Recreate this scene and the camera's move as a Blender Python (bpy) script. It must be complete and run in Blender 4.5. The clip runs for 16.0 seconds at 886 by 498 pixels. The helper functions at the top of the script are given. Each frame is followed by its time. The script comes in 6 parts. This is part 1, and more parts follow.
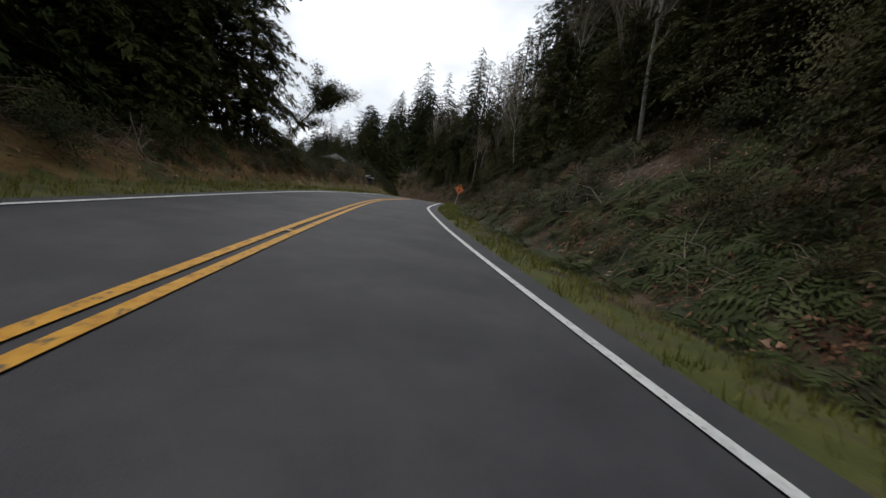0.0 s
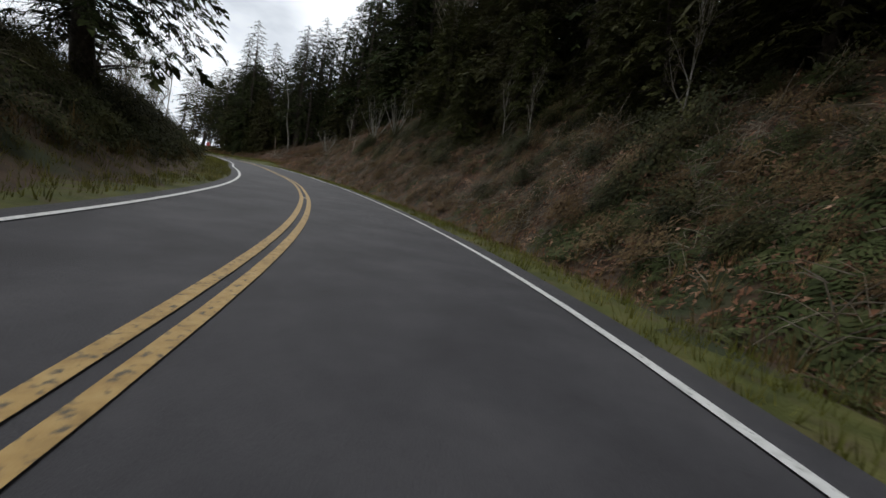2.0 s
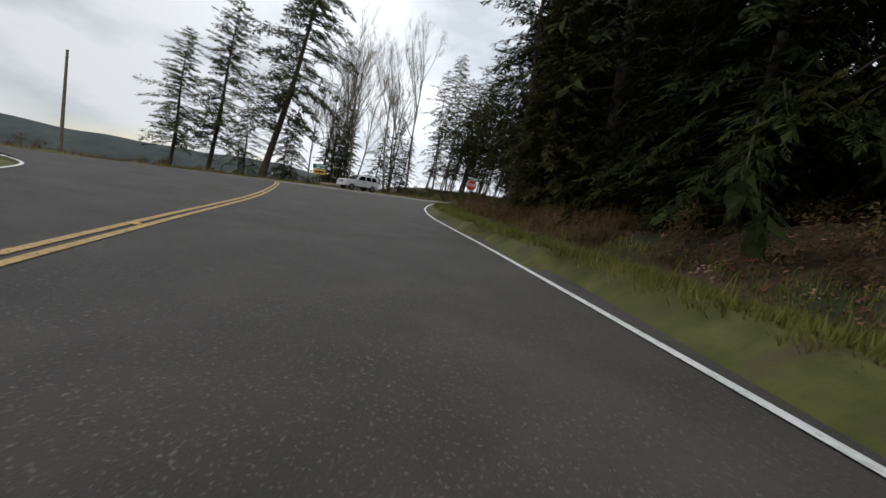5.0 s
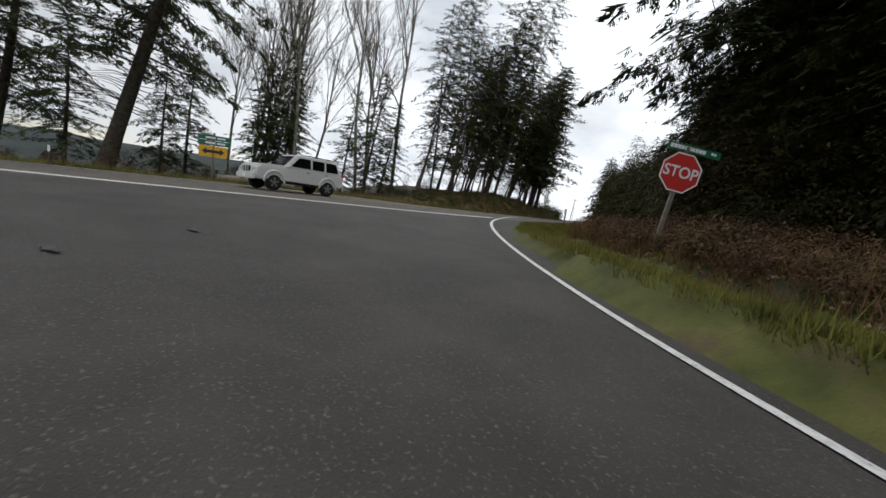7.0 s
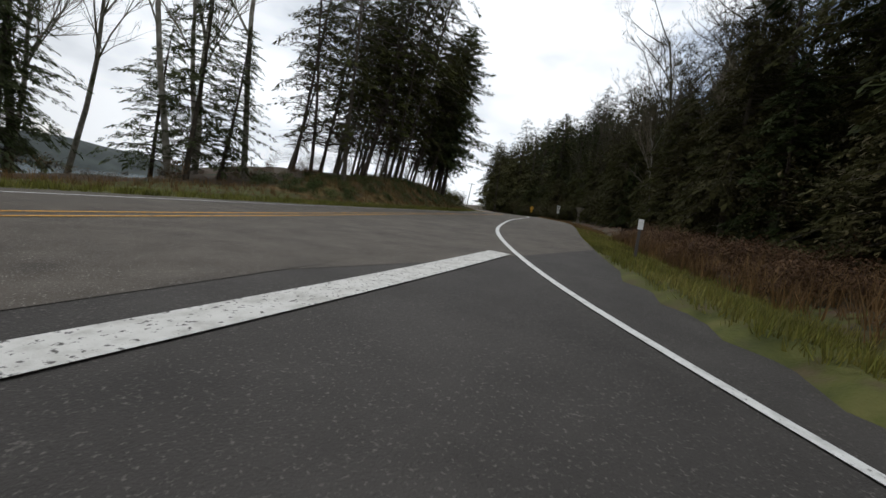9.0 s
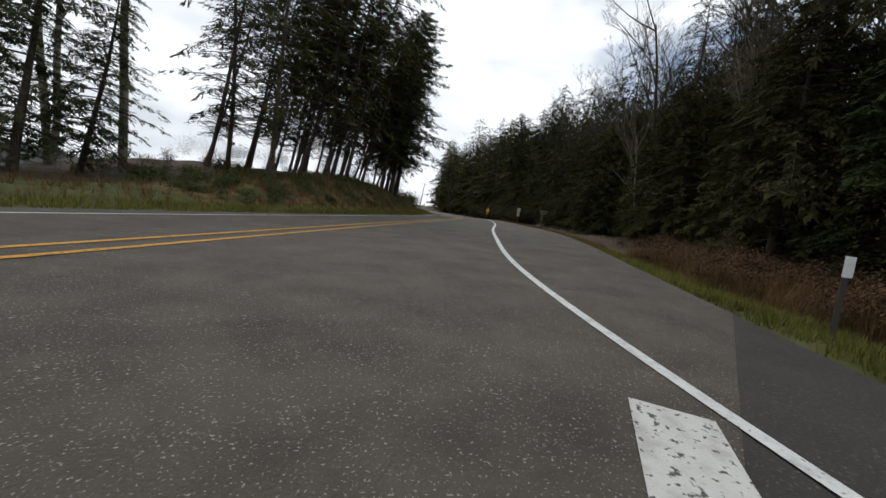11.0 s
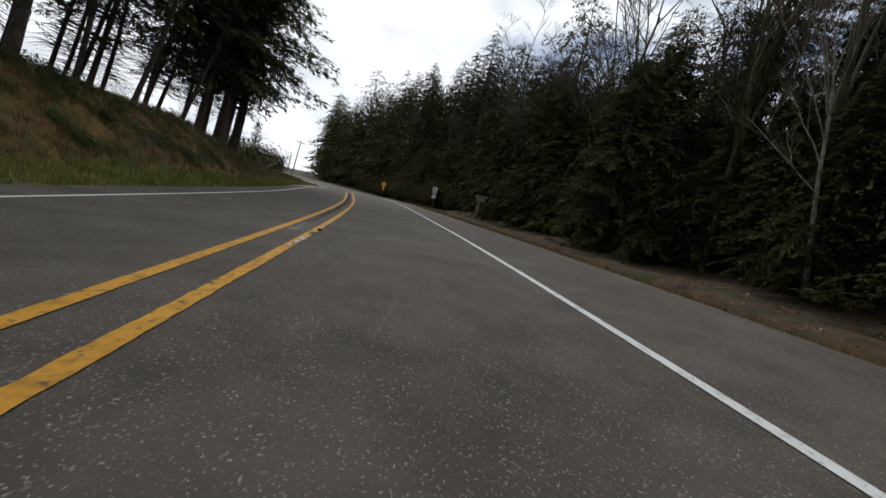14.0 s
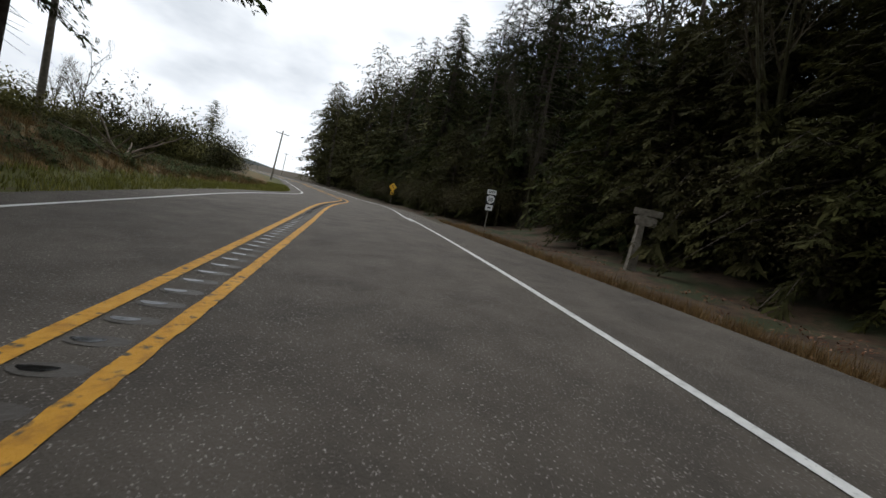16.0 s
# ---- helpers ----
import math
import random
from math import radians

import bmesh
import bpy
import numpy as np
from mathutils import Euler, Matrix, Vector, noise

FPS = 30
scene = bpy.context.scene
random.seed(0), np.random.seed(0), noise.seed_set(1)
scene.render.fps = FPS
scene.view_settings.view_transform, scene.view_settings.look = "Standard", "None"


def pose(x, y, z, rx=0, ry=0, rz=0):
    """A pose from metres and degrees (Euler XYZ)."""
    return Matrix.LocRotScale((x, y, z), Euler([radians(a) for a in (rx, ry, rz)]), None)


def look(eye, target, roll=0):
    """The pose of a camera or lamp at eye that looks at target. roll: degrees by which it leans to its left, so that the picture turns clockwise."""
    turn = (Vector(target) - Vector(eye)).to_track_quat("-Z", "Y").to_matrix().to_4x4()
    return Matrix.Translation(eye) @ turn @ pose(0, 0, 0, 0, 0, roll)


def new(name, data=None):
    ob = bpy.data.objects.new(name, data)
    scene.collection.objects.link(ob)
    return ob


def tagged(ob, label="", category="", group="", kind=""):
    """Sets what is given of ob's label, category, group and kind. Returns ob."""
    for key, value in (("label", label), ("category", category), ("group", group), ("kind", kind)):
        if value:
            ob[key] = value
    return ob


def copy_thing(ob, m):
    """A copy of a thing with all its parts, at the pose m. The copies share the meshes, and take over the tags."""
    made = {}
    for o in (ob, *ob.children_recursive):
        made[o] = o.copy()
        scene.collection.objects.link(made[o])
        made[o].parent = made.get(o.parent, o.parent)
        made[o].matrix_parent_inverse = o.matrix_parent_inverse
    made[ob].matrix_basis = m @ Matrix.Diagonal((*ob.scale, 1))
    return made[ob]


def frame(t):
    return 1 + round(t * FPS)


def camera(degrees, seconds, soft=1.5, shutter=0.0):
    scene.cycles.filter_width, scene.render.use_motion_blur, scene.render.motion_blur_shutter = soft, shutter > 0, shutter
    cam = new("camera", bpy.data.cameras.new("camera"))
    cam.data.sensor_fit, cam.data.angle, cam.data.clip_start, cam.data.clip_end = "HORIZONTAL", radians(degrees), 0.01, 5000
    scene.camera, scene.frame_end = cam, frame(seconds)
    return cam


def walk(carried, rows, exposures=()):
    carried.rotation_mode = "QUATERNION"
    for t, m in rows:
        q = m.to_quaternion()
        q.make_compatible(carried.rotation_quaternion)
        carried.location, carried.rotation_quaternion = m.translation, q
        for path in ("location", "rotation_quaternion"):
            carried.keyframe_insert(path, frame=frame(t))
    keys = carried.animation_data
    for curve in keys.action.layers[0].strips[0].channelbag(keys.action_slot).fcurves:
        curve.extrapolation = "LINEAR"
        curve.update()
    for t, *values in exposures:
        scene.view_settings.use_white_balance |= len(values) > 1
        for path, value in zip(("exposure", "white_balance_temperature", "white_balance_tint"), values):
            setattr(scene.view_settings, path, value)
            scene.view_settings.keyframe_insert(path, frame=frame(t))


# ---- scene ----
# A county road that climbs a wooded cut and meets a highway above a bay.
cam = camera(97.25, 16.0, soft=1.5, shutter=0.02)
PATH = [
    (0.0, -47.47, -151.30, -4.27, -38.51, -4.74, 8.00),
    (0.5, -38.39, -136.36, -3.25, -46.26, -4.60, 7.15),
    (1.0, -26.79, -122.11, -2.25, -50.39, -6.57, 8.27),
    (1.5, -16.12, -109.25, -1.76, -45.55, -6.92, 7.40),
    (2.0, -8.85, -98.10, -1.30, -38.12, -6.93, 9.84),
    (2.5, -2.85, -84.00, -0.90, -29.50, -6.82, 9.40),
    (3.0, 1.06, -66.10, -0.23, -19.02, -7.36, 9.17),
    (3.5, 2.03, -49.20, 0.10, -9.99, -7.09, 10.20),
    (4.0, 1.58, -37.63, 0.39, -6.10, -6.86, 9.59),
    (6.5, -0.56, 2.11, 1.14, -3.00, -6.67, 7.46),
    (7.0, -1.34, 6.83, 1.22, -7.34, -6.49, 7.43),
    (7.5, -1.69, 11.18, 1.32, -11.79, -6.55, 6.66),
    (8.0, -1.42, 14.98, 1.50, -16.53, -6.68, 6.40),
    (8.5, -0.82, 18.51, 1.64, -21.06, -6.73, 6.59),
    (9.0, -0.21, 21.22, 1.74, -24.29, -6.89, 6.57),
    (11.5, 2.59, 28.39, 1.96, -33.70, -5.99, 7.72),
    (12.0, 3.64, 30.62, 2.06, -36.59, -6.40, 9.58),
    (12.5, 5.00, 33.46, 2.07, -40.41, -6.51, 12.18),
    (13.0, 7.24, 36.71, 2.10, -44.23, -6.43, 12.75),
    (13.5, 10.09, 40.62, 2.10, -47.06, -6.56, 12.34),
    (14.0, 13.19, 44.56, 2.06, -48.32, -7.08, 11.77),
    (14.5, 16.58, 48.75, 2.17, -48.33, -7.40, 11.29),
    (15.0, 19.81, 52.77, 2.08, -48.07, -7.12, 10.93),
    (15.5, 23.26, 56.99, 2.05, -47.70, -7.08, 10.50),
    (16.0, 26.97, 61.89, 2.08, -47.44, -6.90, 10.92),
]
walk(cam, [(t, pose(x, y, z, 90, 0, yaw) @ pose(0, 0, 0, pitch, 0, roll)) for t, x, y, z, yaw, pitch, roll in PATH])

# ---- sky and light: bright overcast with breaks of blue ----
world = bpy.data.worlds.new("sky")
scene.world = world
world.use_nodes = True
wn, wl = world.node_tree.nodes, world.node_tree.links
wn.clear()
w_out = wn.new("ShaderNodeOutputWorld")
w_bg = wn.new("ShaderNodeBackground")
w_sky = wn.new("ShaderNodeTexSky")
w_sky.sky_type, w_sky.sun_disc = "NISHITA", False
w_sky.sun_elevation, w_sky.sun_rotation = radians(40), radians(-15)
w_gain = wn.new("ShaderNodeMix")
w_gain.data_type, w_gain.blend_type = "RGBA", "MULTIPLY"
w_gain.inputs[0].default_value = 1.0
w_gain.inputs[7].default_value = (0.13, 0.13, 0.13, 1)
w_co = wn.new("ShaderNodeTexCoord")
w_map = wn.new("ShaderNodeMapping")
w_map.inputs["Scale"].default_value = (1.0, 1.0, 2.3)
w_no = wn.new("ShaderNodeTexNoise")
w_no.inputs["Scale"].default_value, w_no.inputs["Detail"].default_value = 1.7, 6
w_no.inputs["Roughness"].default_value = 0.52
w_ramp = wn.new("ShaderNodeValToRGB")
w_ramp.color_ramp.elements[0].position, w_ramp.color_ramp.elements[1].position = 0.30, 0.46
w_no2 = wn.new("ShaderNodeTexNoise")
w_no2.inputs["Scale"].default_value, w_no2.inputs["Detail"].default_value = 3.0, 5
w_grey = wn.new("ShaderNodeValToRGB")
w_grey.color_ramp.elements[0].position, w_grey.color_ramp.elements[0].color = 0.33, (0.74, 0.80, 0.88, 1)
w_grey.color_ramp.elements[1].position, w_grey.color_ramp.elements[1].color = 0.53, (1.20, 1.25, 1.31, 1)
w_mix = wn.new("ShaderNodeMix")
w_mix.data_type = "RGBA"
wl.new(w_co.outputs["Generated"], w_map.inputs["Vector"])
wl.new(w_map.outputs["Vector"], w_no.inputs["Vector"])
wl.new(w_map.outputs["Vector"], w_no2.inputs["Vector"])
wl.new(w_no.outputs["Fac"], w_ramp.inputs["Fac"])
wl.new(w_no2.outputs["Fac"], w_grey.inputs["Fac"])
wl.new(w_sky.outputs["Color"], w_gain.inputs[6])
wl.new(w_ramp.outputs["Color"], w_mix.inputs[0])
wl.new(w_gain.outputs[2], w_mix.inputs[6])
wl.new(w_grey.outputs["Color"], w_mix.inputs[7])
w_dir = wn.new("ShaderNodeVectorMath")
w_dir.operation = "DOT_PRODUCT"
w_dir.inputs[1].default_value = (-0.86, 0.50, -0.25)
wl.new(w_co.outputs["Generated"], w_dir.inputs[0])
w_bank = wn.new("ShaderNodeMapRange")
w_bank.interpolation_type = "SMOOTHSTEP"
w_bank.inputs["From Min"].default_value, w_bank.inputs["From Max"].default_value = 0.45, 0.95
w_bank.inputs["To Min"].default_value, w_bank.inputs["To Max"].default_value = 1.0, 0.66
wl.new(w_dir.outputs["Value"], w_bank.inputs["Value"])
w_cloud = wn.new("ShaderNodeVectorMath")
w_cloud.operation = "SCALE"
wl.new(w_mix.outputs[2], w_cloud.inputs[0])
wl.new(w_bank.outputs["Result"], w_cloud.inputs["Scale"])
wl.new(w_cloud.outputs["Vector"], w_bg.inputs["Color"])
wl.new(w_bg.outputs["Background"], w_out.inputs["Surface"])
w_bg.inputs["Strength"].default_value = 1.0

sun = new("sun", bpy.data.lights.new("sun", "SUN"))
sun.data.energy, sun.data.angle, sun.data.color = 1.2, radians(14), (1.0, 0.985, 0.965)
sun.matrix_world = look((20, 90, 100), (0, 0, 0))
scene.view_settings.exposure = -0.15


# ---- materials ----
def material(name, colours, scale=4.0, rough=0.85, bump=0.0, bump_scale=40.0, island=0.0, obj=0.0, metal=0.0, spec=0.3, sss=0.0, detail=8.0, lo=0.32, hi=0.68, second=None):
    """colours run along a noise; island and obj vary the brightness by piece and by thing; second: (colour, scale, from, to) lays stains over it."""
    m = bpy.data.materials.new(name)
    m.use_nodes = True
    n, l = m.node_tree.nodes, m.node_tree.links
    b = n["Principled BSDF"]
    b.inputs["Roughness"].default_value, b.inputs["Metallic"].default_value = rough, metal
    b.inputs["Specular IOR Level"].default_value = spec
    co = n.new("ShaderNodeTexCoord")
    no = n.new("ShaderNodeTexNoise")
    no.inputs["Scale"].default_value, no.inputs["Detail"].default_value = scale, detail
    no.inputs["Roughness"].default_value = 0.62
    l.new(co.outputs["Object"], no.inputs["Vector"])
    ra = n.new("ShaderNodeValToRGB")
    els = ra.color_ramp.elements
    while len(els) < len(colours):
        els.new(0.5)
    for i, c in enumerate(colours):
        els[i].position = lo + (hi - lo) * i / max(1, len(colours) - 1)
        els[i].color = (*c, 1)
    l.new(no.outputs["Fac"], ra.inputs["Fac"])
    col = ra.outputs["Color"]
    if second:
        c2, s2, f2, t2 = second
        n2 = n.new("ShaderNodeTexNoise")
        n2.inputs["Scale"].default_value, n2.inputs["Detail"].default_value = s2, 6
        l.new(co.outputs["Object"], n2.inputs["Vector"])
        mr = n.new("ShaderNodeMapRange")
        mr.inputs["From Min"].default_value, mr.inputs["From Max"].default_value = f2, t2
        l.new(n2.outputs["Fac"], mr.inputs["Value"])
        mx = n.new("ShaderNodeMix")
        mx.data_type = "RGBA"
        l.new(mr.outputs["Result"], mx.inputs[0])
        l.new(col, mx.inputs[6])
        mx.inputs[7].default_value = (*c2, 1)
        col = mx.outputs[2]
    if island or obj:
        hv = n.new("ShaderNodeHueSaturation")
        l.new(col, hv.inputs["Color"])
        ge, oi = n.new("ShaderNodeNewGeometry"), n.new("ShaderNodeObjectInfo")
        a, c, d = (n.new("ShaderNodeMath") for _ in range(3))
        a.operation, c.operation, d.operation = "MULTIPLY", "MULTIPLY_ADD", "ADD"
        l.new(ge.outputs["Random Per Island"], a.inputs[0])
        a.inputs[1].default_value = island
        l.new(oi.outputs["Random"], c.inputs[0])
        c.inputs[1].default_value, c.inputs[2].default_value = obj, 1.0 - obj / 2 - island / 2
        l.new(a.outputs[0], d.inputs[0])
        l.new(c.outputs[0], d.inputs[1])
        l.new(d.outputs[0], hv.inputs["Value"])
        h2 = n.new("ShaderNodeMath")
        h2.operation = "MULTIPLY_ADD"
        l.new(oi.outputs["Random"], h2.inputs[0])
        h2.inputs[1].default_value, h2.inputs[2].default_value = 0.03, 0.485
        l.new(h2.outputs[0], hv.inputs["Hue"])
        col = hv.outputs["Color"]
    l.new(col, b.inputs["Base Color"])
    if bump:
        nb = n.new("ShaderNodeTexNoise")
        nb.inputs["Scale"].default_value, nb.inputs["Detail"].default_value = bump_scale, 6
        l.new(co.outputs["Object"], nb.inputs["Vector"])
        bu = n.new("ShaderNodeBump")
        bu.inputs["Strength"].default_value, bu.inputs["Distance"].default_value = bump, 0.02
        l.new(nb.outputs["Fac"], bu.inputs["Height"])
        l.new(bu.outputs["Normal"], b.inputs["Normal"])
    if sss:
        tr = n.new("ShaderNodeBsdfTranslucent")
        ms = n.new("ShaderNodeMixShader")
        ms.inputs[0].default_value = sss
        l.new(col, tr.inputs["Color"])
        l.new(b.outputs["BSDF"], ms.inputs[1])
        l.new(tr.outputs["BSDF"], ms.inputs[2])
        l.new(ms.outputs["Shader"], n["Material Output"].inputs["Surface"])
    return m


def plain(name, colour, rough=0.5, metal=0.0, wear=0.12, scale=14.0, spec=0.5):
    """Paint, metal or plastic with slight grime."""
    dark = tuple(c * (1 - wear * 2) for c in colour)
    return material(name, [dark, colour, colour], scale=scale, rough=rough, metal=metal, spec=spec, lo=0.25, hi=0.6)


ASPHALT = material("asphalt_county", [(0.030, 0.029, 0.032), (0.043, 0.042, 0.046), (0.060, 0.058, 0.062)], scale=0.9, rough=0.80, bump=0.5, bump_scale=90, second=((0.085, 0.080, 0.078), 160, 0.60, 0.76))
ASPHALT_HWY = material("asphalt_highway", [(0.058, 0.050, 0.041), (0.084, 0.072, 0.058), (0.110, 0.095, 0.078)], scale=1.3, rough=0.85, bump=1.0, bump_scale=60, second=((0.33, 0.30, 0.27), 62, 0.60, 0.70))
ASPHALT_MOUTH = material("asphalt_road_mouth", [(0.034, 0.031, 0.028), (0.046, 0.042, 0.038), (0.060, 0.055, 0.050)], scale=0.7, rough=0.85, bump=0.8, bump_scale=70, second=((0.12, 0.112, 0.10), 42.0, 0.58, 0.72))
YELLOW_PAINT = material("yellow_road_paint", [(0.36, 0.170, 0.022), (0.55, 0.270, 0.026), (0.60, 0.315, 0.042)], scale=9, rough=0.7, bump=0.4, bump_scale=120, second=((0.10, 0.075, 0.045), 13, 0.57, 0.68))
WORN_YELLOW = material("worn_yellow_road_paint", [(0.27, 0.175, 0.065), (0.39, 0.255, 0.095), (0.45, 0.315, 0.13)], scale=9, rough=0.7, bump=0.4, bump_scale=120, second=((0.11, 0.090, 0.06), 22, 0.55, 0.68))
WHITE_PAINT = material("white_road_paint", [(0.45, 0.45, 0.43), (0.62, 0.62, 0.60), (0.68, 0.68, 0.66)], scale=9, rough=0.65, bump=0.4, bump_scale=120, second=((0.07, 0.068, 0.065), 26, 0.62, 0.74))
WORN_WHITE = material("cracked_white_paint", [(0.40, 0.39, 0.36), (0.56, 0.55, 0.52), (0.62, 0.61, 0.58)], scale=6, rough=0.7, bump=0.5, bump_scale=80, second=((0.085, 0.080, 0.074), 24, 0.58, 0.66))
SOIL = material("forest_soil", [(0.022, 0.015, 0.009), (0.048, 0.030, 0.017), (0.075, 0.048, 0.028), (0.036, 0.036, 0.015)], scale=1.6, rough=0.95, bump=1.0, bump_scale=14, second=((0.028, 0.034, 0.012), 0.6, 0.5, 0.62))
RED_SOIL = material("bare_red_earth", [(0.040, 0.022, 0.012), (0.080, 0.042, 0.022), (0.115, 0.064, 0.036)], scale=1.2, rough=0.95, bump=1.0, bump_scale=9, second=((0.04, 0.034, 0.02), 2.2, 0.50, 0.66))
DRY_GRASS = material("dry_grass_bank", [(0.060, 0.036, 0.012), (0.125, 0.076, 0.026), (0.165, 0.104, 0.038), (0.085, 0.070, 0.020)], scale=1.3, rough=0.95, bump=1.0, bump_scale=22, second=((0.058, 0.060, 0.017), 1.1, 0.48, 0.60))
GRASS = material("verge_grass", [(0.038, 0.044, 0.010), (0.068, 0.074, 0.015), (0.105, 0.098, 0.030)], scale=1.4, rough=0.95, bump=0.9, bump_scale=30, second=((0.075, 0.060, 0.028), 2.2, 0.54, 0.68))
GRAVEL = material("worn_turnout", [(0.070, 0.064, 0.058), (0.105, 0.097, 0.088), (0.14, 0.13, 0.118)], scale=0.5, rough=0.9, bump=0.8, bump_scale=45, second=((0.055, 0.060, 0.03), 0.35, 0.56, 0.66))
# needle colour carries the light: FIR darkened for forest shade, FIR_LIGHT lightened as lit
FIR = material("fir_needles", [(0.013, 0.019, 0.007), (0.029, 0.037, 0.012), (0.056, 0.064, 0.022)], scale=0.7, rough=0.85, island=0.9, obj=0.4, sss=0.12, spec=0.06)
FIR_LIGHT = material("fir_needles_toned_for_open_light", [(0.032, 0.043, 0.016), (0.062, 0.078, 0.030), (0.105, 0.120, 0.050)], scale=0.7, rough=0.75, island=0.8, obj=0.4, sss=0.32, spec=0.12)
FIR_OLIVE = material("far_olive_foliage", [(0.026, 0.027, 0.010), (0.050, 0.049, 0.018), (0.085, 0.079, 0.031)], scale=0.7, rough=0.85, island=0.9, obj=0.4, sss=0.2, spec=0.06)
FIR_WARM = material("fir_needles_yellowish", [(0.025, 0.027, 0.009), (0.045, 0.047, 0.014), (0.080, 0.076, 0.026)], scale=0.7, rough=0.85, island=0.9, obj=0.4, sss=0.15, spec=0.06)
BARK = material("dark_bark", [(0.030, 0.024, 0.018), (0.060, 0.047, 0.036), (0.095, 0.080, 0.064)], scale=5, rough=0.95, bump=1.0, bump_scale=18, obj=0.3)
ALDER_BARK = material("pale_mossy_bark", [(0.105, 0.094, 0.070), (0.200, 0.184, 0.154), (0.300, 0.282, 0.245)], scale=2.6, rough=0.9, bump=0.7, bump_scale=20, obj=0.35, second=((0.07, 0.075, 0.025), 1.4, 0.55, 0.70))
TWIG = material("bare_twigs", [(0.101, 0.078, 0.054), (0.176, 0.142, 0.105)], scale=3, rough=0.9, island=0.4, obj=0.3)
MOSSY = material("mossy_maple_bark", [(0.030, 0.027, 0.013), (0.055, 0.050, 0.024), (0.085, 0.078, 0.045)], scale=3, rough=0.95, bump=0.8, bump_scale=20, obj=0.35)
DARK_TWIG = material("dark_twigs", [(0.036, 0.029, 0.016), (0.065, 0.054, 0.030)], scale=3, rough=0.9, island=0.5, obj=0.3)
SHRUB = material("shrub_leaves", [(0.016, 0.019, 0.007), (0.034, 0.036, 0.012), (0.070, 0.062, 0.022)], scale=1.0, rough=0.85, island=0.9, obj=0.4, sss=0.15, spec=0.1)
OLIVE_BRUSH = material("olive_brown_brush", [(0.030, 0.026, 0.010), (0.055, 0.047, 0.018), (0.085, 0.070, 0.030)], scale=1.0, rough=0.85, island=0.9, obj=0.4, sss=0.15, spec=0.15)
BRAMBLE = material("bramble_leaves", [(0.030, 0.040, 0.012), (0.060, 0.072, 0.020), (0.095, 0.105, 0.034)], scale=1.0, rough=0.8, island=0.9, sss=0.2, spec=0.15)
YELLOW_LEAF = material("spring_leaves", [(0.060, 0.062, 0.016), (0.11, 0.11, 0.030), (0.16, 0.15, 0.05)], scale=1.0, rough=0.8, island=0.9, obj=0.4, sss=0.25, spec=0.15)
BROWN_BRUSH = material("dead_bracken", [(0.046, 0.027, 0.012), (0.088, 0.054, 0.026), (0.14, 0.094, 0.050)], scale=1.0, rough=0.9, island=0.9, obj=0.3, sss=0.15, spec=0.12)
FERN = material("fern_fronds", [(0.026, 0.036, 0.011), (0.054, 0.066, 0.022), (0.100, 0.108, 0.046)], scale=1.5, rough=0.8, island=0.6, obj=0.35, sss=0.2, spec=0.1)
LEAVES = material("fallen_leaves", [(0.050, 0.024, 0.012), (0.13, 0.064, 0.034), (0.34, 0.22, 0.14)], scale=2.0, rough=0.85, island=1.0, spec=0.12)
WATER = material("bay_water", [(0.10, 0.13, 0.15), (0.14, 0.17, 0.19)], scale=0.01, rough=0.12, bump=0.15, bump_scale=0.4, spec=0.5)
HILL = material("far_wooded_hill", [(0.020, 0.027, 0.027), (0.032, 0.040, 0.038), (0.046, 0.056, 0.052)], scale=0.012, rough=1.0, bump=0.6, bump_scale=0.05)
STEEL = plain("galvanised_steel", (0.36, 0.37, 0.37), rough=0.45, metal=0.8)
WOOD_POST = material("weathered_post", [(0.10, 0.085, 0.065), (0.17, 0.15, 0.12), (0.22, 0.20, 0.17)], scale=6, rough=0.9, bump=0.6, bump_scale=30)
RED = plain("sign_red", (0.50, 0.030, 0.022), rough=0.4)
SIGN_WHITE = plain("sign_white", (0.74, 0.74, 0.72), rough=0.4)
SIGN_GREEN = plain("sign_green", (0.010, 0.12, 0.065), rough=0.4)
SIGN_YELLOW = plain("sign_yellow", (0.72, 0.40, 0.02), rough=0.4)
SIGN_ORANGE = plain("sign_fluorescent_orange", (0.85, 0.22, 0.03), rough=0.45)
BLACK = plain("sign_black", (0.015, 0.015, 0.016), rough=0.5)

# ---- plan: stations of the surface along both roads: x, y, z, heading (left of north), grade, bank ----
COUNTY = [
    (-46.9, -151.4, -5.24, -28, 3.6, -0.7), (-37.6, -136.8, -3.99, -35, 3.6, -0.8), (-27.7, -123.1, -3.11, -39, 1.1, -0.8),
    (-17.8, -110.7, -2.65, -36, 1.2, -0.6), (-9.3, -97.1, -2.23, -28, 0.7, 0.2), (-2.9, -82.6, -1.90, -19, 0.5, -0.4),
    (1.2, -64.5, -1.32, -9, 0.7, -0.1), (1.9, -47.8, -0.77, -1, 1.1, 1.4), (1.6, -37.4, -0.57, 3, 1.3, 0.5),
    (0.6, -18.0, -0.20, 6, 1.3, -0.5), (-0.6, 2.1, 0.09, 8, 1.4, -1.7), (-1.7, 11.2, 0.27, -1, 1.5, -2.5),
    (-0.8, 18.5, 0.59, -10, 1.3, -2.6), (-9.0, 14.0, 0.55, 25, 1.0, 0.0)]
